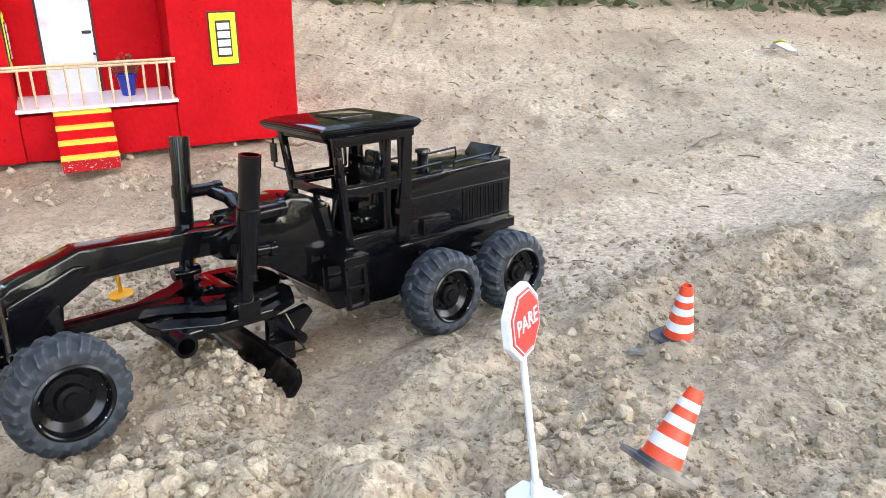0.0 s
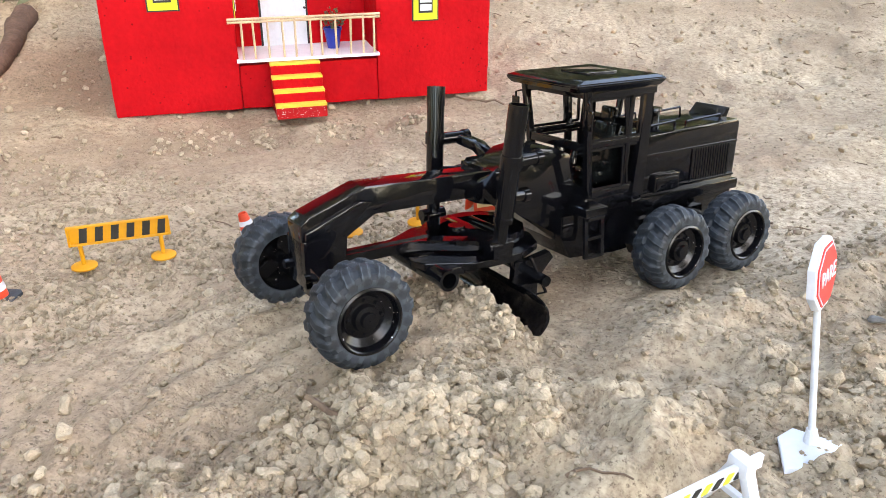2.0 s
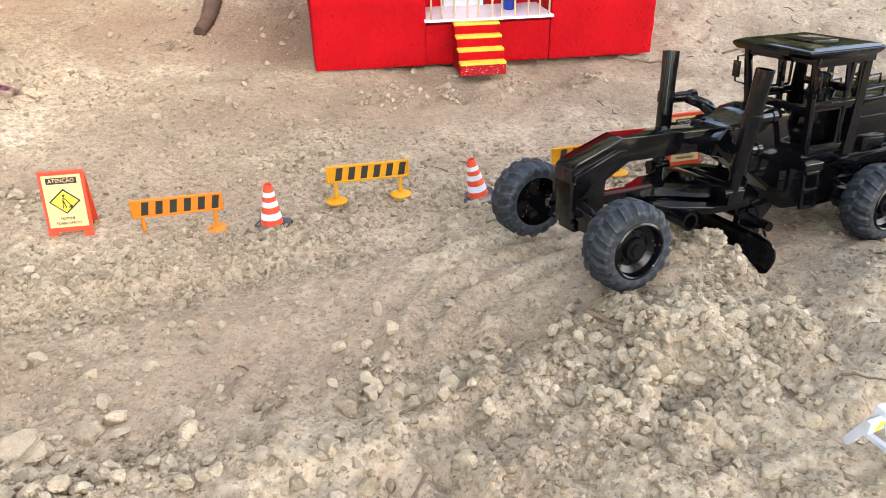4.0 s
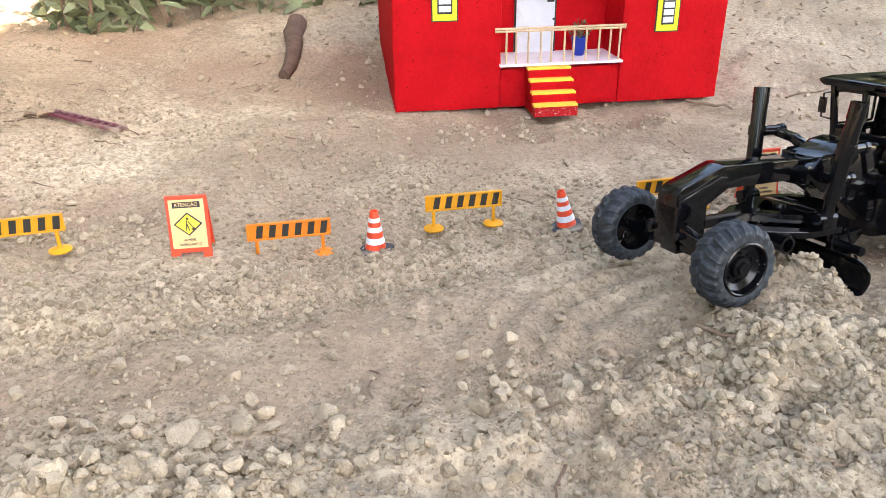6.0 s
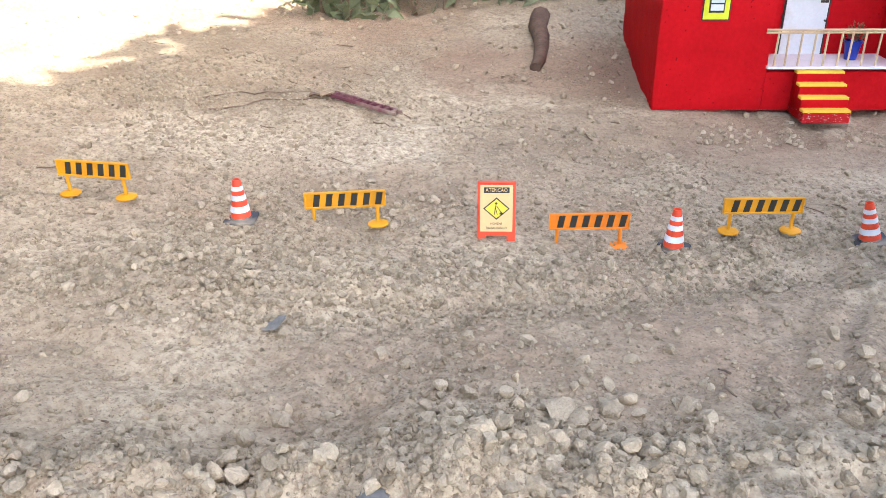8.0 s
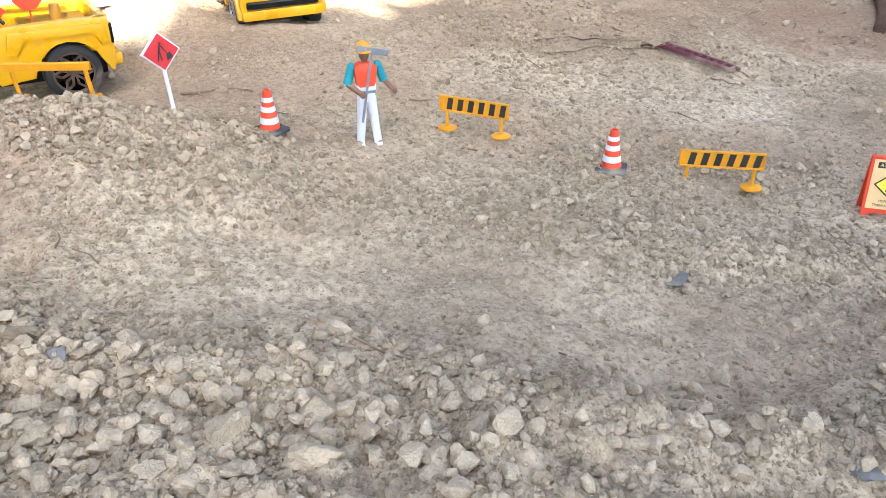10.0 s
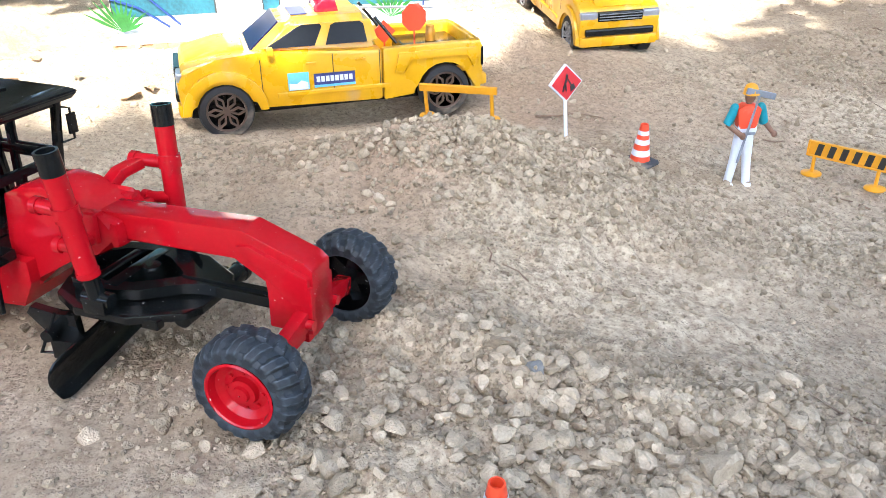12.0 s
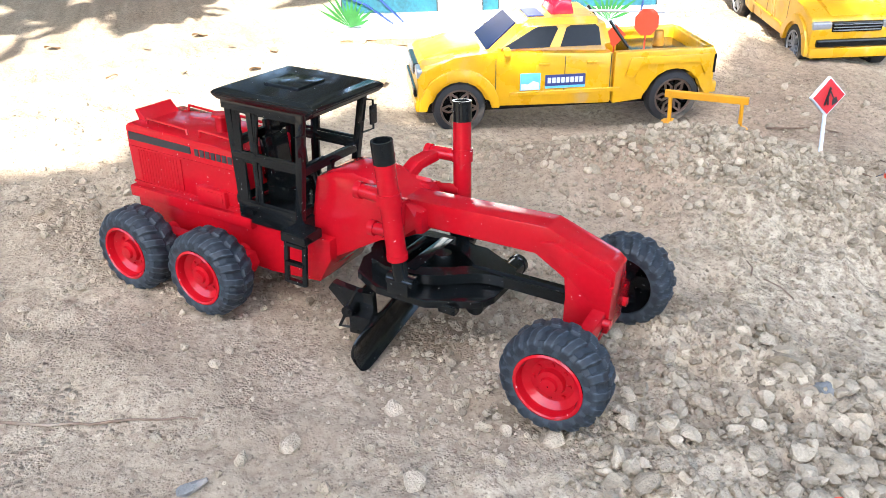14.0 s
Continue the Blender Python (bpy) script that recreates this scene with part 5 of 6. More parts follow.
def stop_sign():
    s = thing("stop_sign", stand(-0.003, 0.294, 60, 0, -9, 0.001) @ Matrix.Diagonal((1, 1, 1.10, 1)), "small white toy stop sign with a red octagon", "sign")
    bm = BM()
    prism(bm, [(-0.030, 0.004), (-0.022, -0.006), (0.006, -0.014), (0.008, 0.012), (-0.004, 0.016)], 0.0, 0.0030, 0.001, axis="z")
    rod(bm, (0, 0, 0.002), (0, 0, 0.010), 0.0042, 0.0028)
    part("base", bm, WHITE, s)
    bm = BM()
    rod(bm, (0, 0, 0.002), (0, 0.0008, 0.078), 0.0019, 0.0017, 10)
    part("pole", bm, WHITE, s, smooth=40)
    up = Matrix.Rotation(radians(90), 4, "X")

    def octagon(r, y0, y1, name, mt, par, bev=0.0):
        bm = BM()
        pts = [(r * math.cos(radians(22.5 + 45 * i)), 0.090 + r * math.sin(radians(22.5 + 45 * i))) for i in range(8)]
        prism(bm, pts, y0, y1, bev)
        return part(name, bm, mt, par)

    pl = octagon(0.0172, -0.0022, 0.0020, "plate", WHITE, s, 0.0006)
    octagon(0.0150, -0.0028, -0.0020, "red_field", SIGNRED, pl)
    octagon(0.0141, -0.0031, -0.0026, "white_line", WHITE, pl)
    octagon(0.0135, -0.0034, -0.0029, "inner_field", SIGNRED, pl)
    writing("word", "PARE", 0.0100, Matrix.Translation((0, -0.0036, 0.090)) @ up, WHITE, pl, 0.0210)


stop_sign()


def diamond_sign():
    s = thing("diamond_sign", stand(-1.292, -0.122, 84, 0, -6, -0.014), "red diamond toy sign on a white pole", "sign")
    bm = BM()
    rod(bm, (0, 0, 0), (0, 0.0005, 0.062), 0.0021, 0.0019, 10)
    part("pole", bm, WHITE, s, smooth=40)
    bm = BM()
    c, r = 0.076, 0.0190
    prism(bm, [(0, c + r), (r, c), (0, c - r), (-r, c)], -0.0022, 0.0018, 0.0005)
    pl = part("plate", bm, WHITE, s)
    bm = BM()
    r -= 0.0018
    prism(bm, [(0, c + r), (r, c), (0, c - r), (-r, c)], -0.0028, -0.0020)
    part("red_field", bm, DEEPRED, pl)
    bm = BM()
    for p0, p1, w in (((-0.005, c - 0.008), (-0.002, c + 0.002), 0.003), ((-0.001, c - 0.008), (-0.002, c + 0.002), 0.0026), ((-0.002, c + 0.001), (0.000, c + 0.009), 0.0042), ((0.0, c + 0.006), (0.006, c - 0.004), 0.0016)):
        beam(bm, (p0[0], -0.0031, p0[1]), (p1[0], -0.0031, p1[1]), w, 0.0008)
    prism(bm, [(0.004, c - 0.009), (0.010, c - 0.006), (0.008, c - 0.001), (0.004, c - 0.003)], -0.0034, -0.0028)
    part("pictogram", bm, INK, pl)


diamond_sign()


def ball(bm, c, r, s=(1, 1, 1), mi=0, seg=12):
    g = bmesh.ops.create_uvsphere(bm, u_segments=seg, v_segments=seg // 2 + 2, radius=r, matrix=Matrix.Translation(c) @ Matrix.Diagonal((*s, 1)))
    for f in {f for v in g["verts"] for f in v.link_faces}:
        f.material_index = mi


def toy_worker():
    bm = BM()
    Y, O, T, W, S, G = 0, 1, 2, 3, 4, 5
    for sd in (1, -1):
        rod(bm, (sd * 0.0125, -0.002 * sd, 0.004), (sd * 0.0095, 0, 0.030), 0.0058, 0.0062, 12, W)
        rod(bm, (sd * 0.0095, 0, 0.029), (sd * 0.0060, 0, 0.058), 0.0062, 0.0078, 12, W)
        box(bm, (sd * 0.0130, -0.003, 0.003), (0.009, 0.017, 0.006), 0.002, None, W)
    box(bm, (0, 0, 0.059), (0.024, 0.015, 0.012), 0.004, None, W)
    box(bm, (0, 0, 0.066), (0.025, 0.016, 0.004), 0.001, None, G)
    prism(bm, [(-0.012, 0.067), (0.012, 0.067), (0.0165, 0.094), (0.008, 0.099), (-0.008, 0.099), (-0.0165, 0.094)], -0.0085, 0.0085, 0.003, O)
    rod(bm, (-0.013, 0, 0.071), (0.013, 0, 0.071), 0.0088, 0.0088, 12, W)
    for p in ((0.0185, 0.001, 0.093), (-0.0185, 0.001, 0.093)):
        ball(bm, p, 0.0062, mi=T)
    rod(bm, (0.0185, 0, 0.094), (0.026, 0.002, 0.076), 0.0058, 0.0060, 10, T)
    rod(bm, (0.026, 0.002, 0.077), (0.037, -0.006, 0.066), 0.0036, 0.0030, 10, S)
    ball(bm, (0.039, -0.008, 0.0645), 0.0040, mi=S)
    rod(bm, (-0.0185, 0, 0.094), (-0.026, 0.0, 0.075), 0.0058, 0.0062, 10, T)
    rod(bm, (-0.026, 0, 0.076), (-0.010, -0.013, 0.066), 0.0038, 0.0032, 10, S)
    ball(bm, (-0.008, -0.014, 0.065), 0.0042, mi=S)
    rod(bm, (0, 0, 0.097), (0, 0, 0.104), 0.0042, 0.0042, 10, S)
    ball(bm, (0, -0.001, 0.108), 0.0080, (0.9, 1, 1.1), S)
    lathe(bm, [(0.0098, 0.1105), (0.0096, 0.1150), (0.0075, 0.1195), (0.0035, 0.1215), (0.0003, 0.122)], 18, "z", (0, 0, 0), Y, caps=False)
    lathe(bm, [(0.0115, 0.1105), (0.0098, 0.1120)], 18, "z", (0, -0.002, 0), Y)
    rod(bm, (-0.011, -0.016, 0.034), (0.011, -0.006, 0.112), 0.0018, 0.0016, 8, G)
    beam(bm, (-0.010, -0.010, 0.116), (0.034, -0.002, 0.106), 0.003, 0.007, 0.0006, G)
    ob = link("toy_worker", bm, [YELLOW, ORANGE, TEAL, WHITE, SKIN, STEEL], None, "", 50)
    ob.matrix_basis = stand(-1.220, 0.060, 62, 0, 0, -0.002) @ Matrix.Diagonal((0.76, 0.80, 0.95, 1))
    tagged(ob, "plastic toy worker doll with hard hat, vest and shovel", "doll")


toy_worker()


# ---- pickup trucks ----
def arch(cx, r, z0):
    """Points of a wheel arch over an axle, from front to rear."""
    pts = []
    for i in range(11):
        a = math.pi * i / 10
        pts.append((cx + r * math.cos(a), max(z0, 0.034 + r * math.sin(a))))
    return pts


def pickup(m, label, rim_mat, marked):
    p = thing("toy_pickup", m, label, "toy truck")
    zb = 0.030
    low = [(0.200, 0.046), (0.202, 0.078), (0.192, 0.094), (0.150, 0.102), (0.108, 0.106), (-0.060, 0.099), (-0.060, zb)]
    low += arch(0.146, 0.043, zb)[::-1] + [(0.194, zb)]
    bm = BM()
    prism(bm, low, -0.070, 0.070, 0.0065)
    prism(bm, [(0.190, 0.096), (0.160, 0.106), (0.115, 0.112), (0.112, 0.100), (0.186, 0.088)], -0.040, 0.040, 0.004)
    part("front_body", bm, CARYEL, p, smooth=35)
    side = [(-0.061, 0.099), (-0.196, 0.100), (-0.200, 0.092), (-0.200, 0.044), (-0.196, zb)] + arch(-0.146, 0.043, zb)[::-1] + [(-0.061, zb)]
    for sd in (1, -1):
        bm = BM()
        prism(bm, side, sd * 0.058, sd * 0.071, 0.003)
        prism(bm, [(-0.082, 0.092), (-0.190, 0.092), (-0.194, 0.070), (-0.186, 0.064), (-0.178, 0.083), (-0.098, 0.083), (-0.088, 0.064), (-0.076, 0.066)], sd * 0.070, sd * 0.074, 0.0012)
        part("bed_side", bm, CARYEL, p, smooth=35)
    for sd in (1, -1):
        bm = BM()
        ring = [(0.146 + r * math.cos(math.pi * i / 12), 0.034 + r * math.sin(math.pi * i / 12)) for r, seq in ((0.0535, range(13)), (0.0425, range(12, -1, -1))) for i in seq]
        prism(bm, ring, sd * 0.066, sd * 0.0745, 0.0018)
        part("wheel_flare", bm, CARYEL, p, smooth=35)
    bm = BM()
    box(bm, (-0.128, 0, 0.060), (0.132, 0.118, 0.008))
    box(bm, (-0.1955, 0, 0.072), (0.009, 0.124, 0.054), 0.002)
    part("bed", bm, CARYEL, p)
    bm = BM()
    box(bm, (0, 0, 0.032), (0.380, 0.110, 0.014), 0.003)
    for x in (0.146, -0.146):
        box(bm, (x, 0, 0.060), (0.084, 0.112, 0.050), 0.003)
    part("underbody", bm, DARK, p)
    # cabin
    zc0, zc1 = 0.100, 0.142
    bm = BM()
    lo = [bm.verts.new((x, s * y, zc0)) for x, y, s in ((0.112, 0.066, 1), (0.112, 0.066, -1), (-0.060, 0.068, -1), (-0.060, 0.068, 1))]
    hi = [bm.verts.new((x, s * y, zc1)) for x, y, s in ((0.060, 0.054, 1), (0.060, 0.054, -1), (-0.048, 0.056, -1), (-0.048, 0.056, 1))]
    bm.faces.new(lo)
    bm.faces.new(hi[::-1])
    for i in range(4):
        bm.faces.new((lo[i], hi[i], hi[(i + 1) % 4], lo[(i + 1) % 4]))
    bmesh.ops.bevel(bm, geom=bm.edges[:], offset=0.009, segments=4, affect="EDGES")
    cabin = part("cabin", bm, CARYEL, p, smooth=35)

    def on_side(u, v, sd):
        """A point of the cabin's side: u from front to rear, v from sill to roof."""
        f = Vector((0.112, sd * 0.066, zc0)).lerp(Vector((0.060, sd * 0.054, zc1)), v)
        r = Vector((-0.060, sd * 0.068, zc0)).lerp(Vector((-0.048, sd * 0.056, zc1)), v)
        return f.lerp(r, u) + Vector((0, sd * 0.0012, 0.0004))

    def pane(name, pts, material, off):
        bm = BM()
        a = [bm.verts.new(q) for q in pts]
        b = [bm.verts.new(Vector(q) - off) for q in pts]
        bm.faces.new(a)
        bm.faces.new(b[::-1])
        for i in range(len(a)):
            bm.faces.new((a[i], b[i], b[(i + 1) % len(a)], a[(i + 1) % len(a)]))
        return part(name, bm, material, cabin)

    for sd in (1, -1):
        for u0, u1 in ((0.14, 0.47), (0.56, 0.90)):
            k = 0.07 if u0 < 0.2 else 0.0
            pane("side_window", [on_side(u0 - k, 0.20, sd), on_side(u1, 0.20, sd), on_side(u1, 0.72, sd), on_side(u1 - 0.03, 0.80, sd), on_side(u0 + k + 0.04, 0.80, sd), on_side(u0 + k, 0.74, sd)], GLASS, Vector((0, sd * 0.002, 0)))
        for x in (0.034, -0.030):
            bm = BM()
            box(bm, (x, sd * 0.0712, 0.088), (0.014, 0.003, 0.003), 0.0008)
            part("door_handle", bm, CARYEL, p)
        bm = BM()
        box(bm, (0.085, sd * 0.076, 0.108), (0.008, 0.012, 0.010), 0.002)
        part("wing_mirror", bm, CARYEL, p)
        for x in (0.098, 0.006, -0.056):
            bm = BM()
            box(bm, (x, sd * 0.0701, 0.073), (0.0010, 0.0006, 0.050))
            part("door_gap", bm, INK, p)
        bm = BM()
        box(bm, (0.005, sd * 0.0706, 0.050), (0.150, 0.0024, 0.006), 0.001)
        part("sill_moulding", bm, CARYEL, p)
        bm = BM()
        box(bm, (0.193, sd * 0.054, 0.082), (0.016, 0.030, 0.014), 0.003)
        part("headlight", bm, SILVER, p)
        bm = BM()
        box(bm, (-0.1985, sd * 0.064, 0.078), (0.006, 0.014, 0.026), 0.002)
        part("tail_lamp", bm, GLASS, p)
    up0, up1 = Vector((0.112, 0, zc0)), Vector((0.060, 0, zc1))
    ws = [up0.lerp(up1, v) + Vector((0.0016, y, 0.0012)) for v, y in ((0.10, 0.050), (0.86, 0.042), (0.86, -0.042), (0.10, -0.050))]
    pane("windscreen", ws, BLUEGLASS if marked else GLASS, Vector((0.002, 0, 0.001)))
    bm = BM()
    box(bm, (0.1985, 0, 0.081), (0.008, 0.078, 0.016), 0.002)
    part("grille", bm, DARK, p)
    for k in range(3):
        bm = BM()
        box(bm, (0.2032, 0, 0.0765 + k * 0.0045), (0.0012, 0.074, 0.0014))
        part("grille_bar", bm, SILVER, p)
    bm = BM()
    box(bm, (0.200, 0, 0.056), (0.010, 0.120, 0.012), 0.003)
    part("lower_intake", bm, DARK, p)
    bm = BM()
    box(bm, (0.196, 0, 0.040), (0.016, 0.136, 0.018), 0.005)
    part("front_bumper", bm, CARYEL, p, smooth=35)
    bm = BM()
    box(bm, (-0.203, 0, 0.044), (0.012, 0.132, 0.016), 0.004)
    part("rear_bumper", bm, CARYEL, p, smooth=35)
    for x in (0.146, -0.146):
        for sd in (1, -1):
            w = new("wheel")
            w.parent = p
            w.matrix_basis = pose(x, sd * 0.061, 0.035, 0, 0, 0 if sd > 0 else 180)
            bm = BM()
            lathe(bm, [(0.0255, 0.0105), (0.0265, 0.0118), (0.0330, 0.0105), (0.0352, 0.0070), (0.0352, -0.0070), (0.0330, -0.0105), (0.0250, -0.0100)], 36, caps=False)
            part("tyre", bm, CARTYRE, w, smooth=40)
            bm = BM()
            lathe(bm, [(0.0262, 0.0105), (0.0245, 0.0112), (0.0236, 0.0085), (0.0230, -0.006), (0.0003, -0.006)], 36, caps=False)
            part("rim_well", bm, DARK, w, smooth=40)
            bm = BM()
            lathe(bm, [(0.0262, 0.0104), (0.0252, 0.0116), (0.0234, 0.0112), (0.0230, 0.0090)], 36, caps=False)
            rod(bm, (0, 0.004, 0), (0, 0.0100, 0), 0.0050, seg=14)
            for i in range(6):
                a = i * math.pi / 3
                for da in (-0.30, 0.30):
                    m1 = (0.0150 * math.cos(a + da), 0.0088, 0.0150 * math.sin(a + da))
                    beam(bm, (0.0040 * math.cos(a), 0.0085, 0.0040 * math.sin(a)), m1, 0.0030, 0.0026)
                    beam(bm, m1, (0.0240 * math.cos(a), 0.0092, 0.0240 * math.sin(a)), 0.0030, 0.0026)
            part("rim", bm, rim_mat, w, smooth=30)
    if marked:
        bm = BM()
        prism(bm, [(0.018, 0.1415), (-0.014, 0.1415), (-0.010, 0.1565), (-0.004, 0.1605), (0.006, 0.1600), (0.013, 0.1530)], -0.030, 0.030, 0.003)
        for i in range(7):
            box(bm, (0.002, -0.024 + i * 0.008, 0.1535), (0.0245, 0.0012, 0.0150), 0.0004)
        part("beacon", bm, BEACON, p, "red ribbed light bar", smooth=40)
        bm = BM()
        box(bm, (0.040, 0.012, 0.1432), (0.022, 0.050, 0.0016), 0.0004)
        part("roof_sticker", bm, NAVY, p)
        y = 0.0706
        bm = BM()
        box(bm, (0.052, y, 0.066), (0.027, 0.0010, 0.0225))
        st = part("square_sticker", bm, SKYBLUE, p, "sky blue square sticker with white wave")
        bm = BM()
        prism(bm, [(0.064, 0.0555), (0.040, 0.0555), (0.040, 0.0640), (0.048, 0.0670), (0.055, 0.0625), (0.064, 0.0640)], y + 0.0002, y + 0.0010)
        part("wave", bm, WHITE, st)
        bm = BM()
        box(bm, (0.005, y, 0.065), (0.054, 0.0010, 0.0175))
        st = part("word_sticker", bm, NAVY, p, "navy sticker with white marks")
        bm = BM()
        box(bm, (0.005, y + 0.0003, 0.0575), (0.054, 0.0010, 0.0030))
        part("sticker_edge", bm, SKYBLUE, st)
        for i in range(8):
            bm = BM()
            box(bm, (0.0265 - i * 0.0061, y + 0.0004, 0.0665), (0.0046, 0.0010, 0.0072))
            part("mark", bm, WHITE, st)
        bm = BM()
        rod(bm, (-0.118, 0.020, 0.064), (-0.118, 0.020, 0.112), 0.0012, seg=6)
        part("disc_stick", bm, ORANGE, p)
        bm = BM()
        prism(bm, [(-0.118 + 0.0185 * math.cos(radians(22.5 + 45 * i)), 0.125 + 0.0195 * math.sin(radians(22.5 + 45 * i))) for i in range(8)], 0.020, 0.0218, 0.0004)
        part("stop_disc", bm, ORANGE, p, "plain orange octagon sign back")
        bm = BM()
        prism(bm, [(-0.076, 0.092), (-0.092, 0.108), (-0.076, 0.124), (-0.060, 0.108)], 0.016, 0.0176, 0.0004)
        rod(bm, (-0.076, 0.017, 0.064), (-0.076, 0.017, 0.094), 0.0012, seg=6)
        part("diamond_disc", bm, ORANGE, p, "plain orange diamond sign back")
        bm = BM()
        tube(bm, [(-0.056, 0.050, 0.136), (-0.084, 0.052, 0.100)], 0.0022, 8)
        part("roll_bar", bm, DARK, p)
        bm = BM()
        tube(bm, [(-0.056, -0.050, 0.136), (-0.084, -0.052, 0.100)], 0.0022, 8)
        part("roll_bar", bm, DARK, p)
        bm = BM()
        rod(bm, (-0.050, -0.020, 0.135), (-0.160, -0.022, 0.128), 0.0020, seg=8)
        part("bed_rod", bm, SILVER, p, "thin grey rod over the bed")
        bm = BM()
        rod(bm, (-0.150, -0.010, 0.064), (-0.150, -0.010, 0.106), 0.010, 0.006, 12)
        part("bed_cone", bm, YELLOW, p, smooth=40)
    return p


pickup(at_ground(-1.651, -0.236, 0.069, 257.6, -1.5, 0) @ Matrix.Scale(0.95, 4), "yellow toy pickup with red light bar and stickers", BRONZE, True)
pickup(at_ground(-1.790, 0.295, 0.075, -20, 4, 0) @ Matrix.Scale(0.92, 4), "yellow toy pickup parked behind the heaps", SILVER, False)


# ---- painted stand and small things ----
def painted_stand():
    s = thing("painted_stand", pose(-2.016, -0.440, 0.108, 0, 0, 67) @ Matrix.Diagonal((0.86, 1, 1, 1)), "white stand with blue painted sea panels", "toy building")
    bm = BM()
    box(bm, (0.312, 0.06, 0.016), (0.62, 0.18, 0.012), 0.001)
    part("base_board", bm, FOAMW, s, "white base board")
    bm = BM()
    x = 0.0
    for i in range(26):
        w = random.uniform(0.015, 0.035)
        box(bm, (x + w / 2, -0.024 + random.uniform(-0.004, 0.004), 0.004), (w, 0.010, 0.014 + random.uniform(-0.004, 0.003)), 0.001)
        x += w
        if x > 0.6:
            break
    part("torn_edge", bm, CARD, s, "torn brown cardboard edge")
    bm = BM()
    box(bm, (0.30, 0.05, 0.172), (0.60, 0.09, 0.300), 0.002)
    part("wall", bm, FOAMW, s, "white painted wall")
    for x0, x1 in ((0.004, 0.185), (0.270, 0.300), (0.385, 0.590)):
        bm = BM()
        box(bm, ((x0 + x1) / 2, 0.0030, 0.180), (x1 - x0, 0.006, 0.270), 0.001)
        pn = part("sea_panel", bm, SEA, s, "turquoise panel painted like the sea")
        for sx in (x0, x1):
            bm = BM()
            box(bm, (sx, 0.0015, 0.180), (0.0022, 0.006, 0.270))
            part("panel_edge", bm, INK, pn)
    for a, b, c in (((0.005, 0.075), (0.05, 0.06), (0.10, 0.028)), ((0.02, 0.095), (0.07, 0.075), (0.12, 0.03)), ((0.56, 0.03), (0.575, 0.10), (0.58, 0.2))):
        bm = BM()
        for q, r in ((a, b), (b, c)):
            beam(bm, (q[0], -0.0015, q[1]), (r[0], -0.0015, r[1]), 0.007, 0.002)
        part("branch_stroke", bm, SEAD, s, "deep blue painted stroke")
    bm = BM()
    for cx, n in ((0.02, 12), (0.50, 9)):
        for i in range(n):
            a = radians(20 + 140 * i / n)
            l = random.uniform(0.045, 0.07)
            v = Vector((math.cos(a), -0.25, math.sin(a))) * l
            w = Vector((-math.sin(a), 0, math.cos(a))) * 0.0030
            o = Vector((cx, -0.012, 0.026))
            vs = [bm.verts.new(q) for q in (o, o + v * 0.5 + w, o + v, o + v * 0.5 - w)]
            bm.faces.new(vs)
    part("palm_leaves", bm, LEAF2, s, "bright green toy palm leaves")


painted_stand()


def toy_ladder():
    l = thing("toy_ladder", pose(-1.136, 0.634, gz(-1.136, 0.634) + 0.003, 0, 6, -3), "maroon plastic toy ladder piece lying on soil", "toy ladder")
    for sd in (1, -1):
        bm = BM()
        beam(bm, (-0.064, sd * 0.0075, 0.003), (0.064, sd * 0.0075, 0.003), 0.0045, 0.005, 0.0006)
        part("rail", bm, MAROON, l)
    for i in range(9):
        bm = BM()
        beam(bm, (-0.056 + i * 0.014, -0.0075, 0.004), (-0.056 + i * 0.014, 0.0075, 0.004), 0.0035, 0.004)
        part("rung", bm, MAROON, l)


toy_ladder()


def bark_strip():
    bm = BM()
    pts = [(-0.990, 0.950), (-0.996, 0.985), (-1.012, 1.03), (-1.035, 1.08), (-1.065, 1.13), (-1.08, 1.18)]
    for i, ((x0, y0), (x1, y1)) in enumerate(zip(pts, pts[1:])):
        rod(bm, (x0, y0, gz(x0, y0) + 0.006), (x1, y1, gz(x1, y1) + 0.007 + 0.002 * i), 0.010 + 0.002 * i, 0.012 + 0.002 * i, 9)
    tagged(link("bark_strip", bm, BARK, None, "", 50), "curved brown strip of bark lying on the bank", "bark")


bark_strip()


def twig(pts, r, label="thin dry twig lying on the soil"):
    bm = BM()
    q = []
    for (x0, y0), (x1, y1) in zip(pts, pts[1:]):
        for k in range(5):
            t = k / 5
            x, y = x0 + (x1 - x0) * t + random.uniform(-1, 1) * r, y0 + (y1 - y0) * t + random.uniform(-1, 1) * r
            q.append((x, y, gz(x, y) + r * 1.2 + random.uniform(0, r)))
    x, y = pts[-1]
    q.append((x, y, gz(x, y) + r))
    tube(bm, q, r, 6, 0, 0.5)
    tagged(link("twig", bm, TWIG, None, "", 60), label, "twig", "twigs")


twig([(-0.323, 1.118), (-0.246, 1.112)], 0.0035)
twig([(-0.162, 1.191), (-0.084, 1.287)], 0.0022)
twig([(-0.281, 0.298), (-0.236, 0.265)], 0.0022, "short dry stick lying on the gravel heap")
twig([(-1.317, 0.484), (-1.271, 0.563), (-1.196, 0.622)], 0.0013)
twig([(-1.168, -0.851), (-1.152, -0.787), (-1.137, -0.738)], 0.0011)
twig([(-0.129, 0.244), (-0.123, 0.245), (-0.097, 0.244)], 0.0010)
twig([(-1.486, -0.019), (-1.428, 0.048)], 0.0014)
twig([(-1.36, -0.10), (-1.31, -0.06), (-1.26, -0.045)], 0.0016)
twig([(-0.40, 0.16), (-0.31, 0.245)], 0.0010)
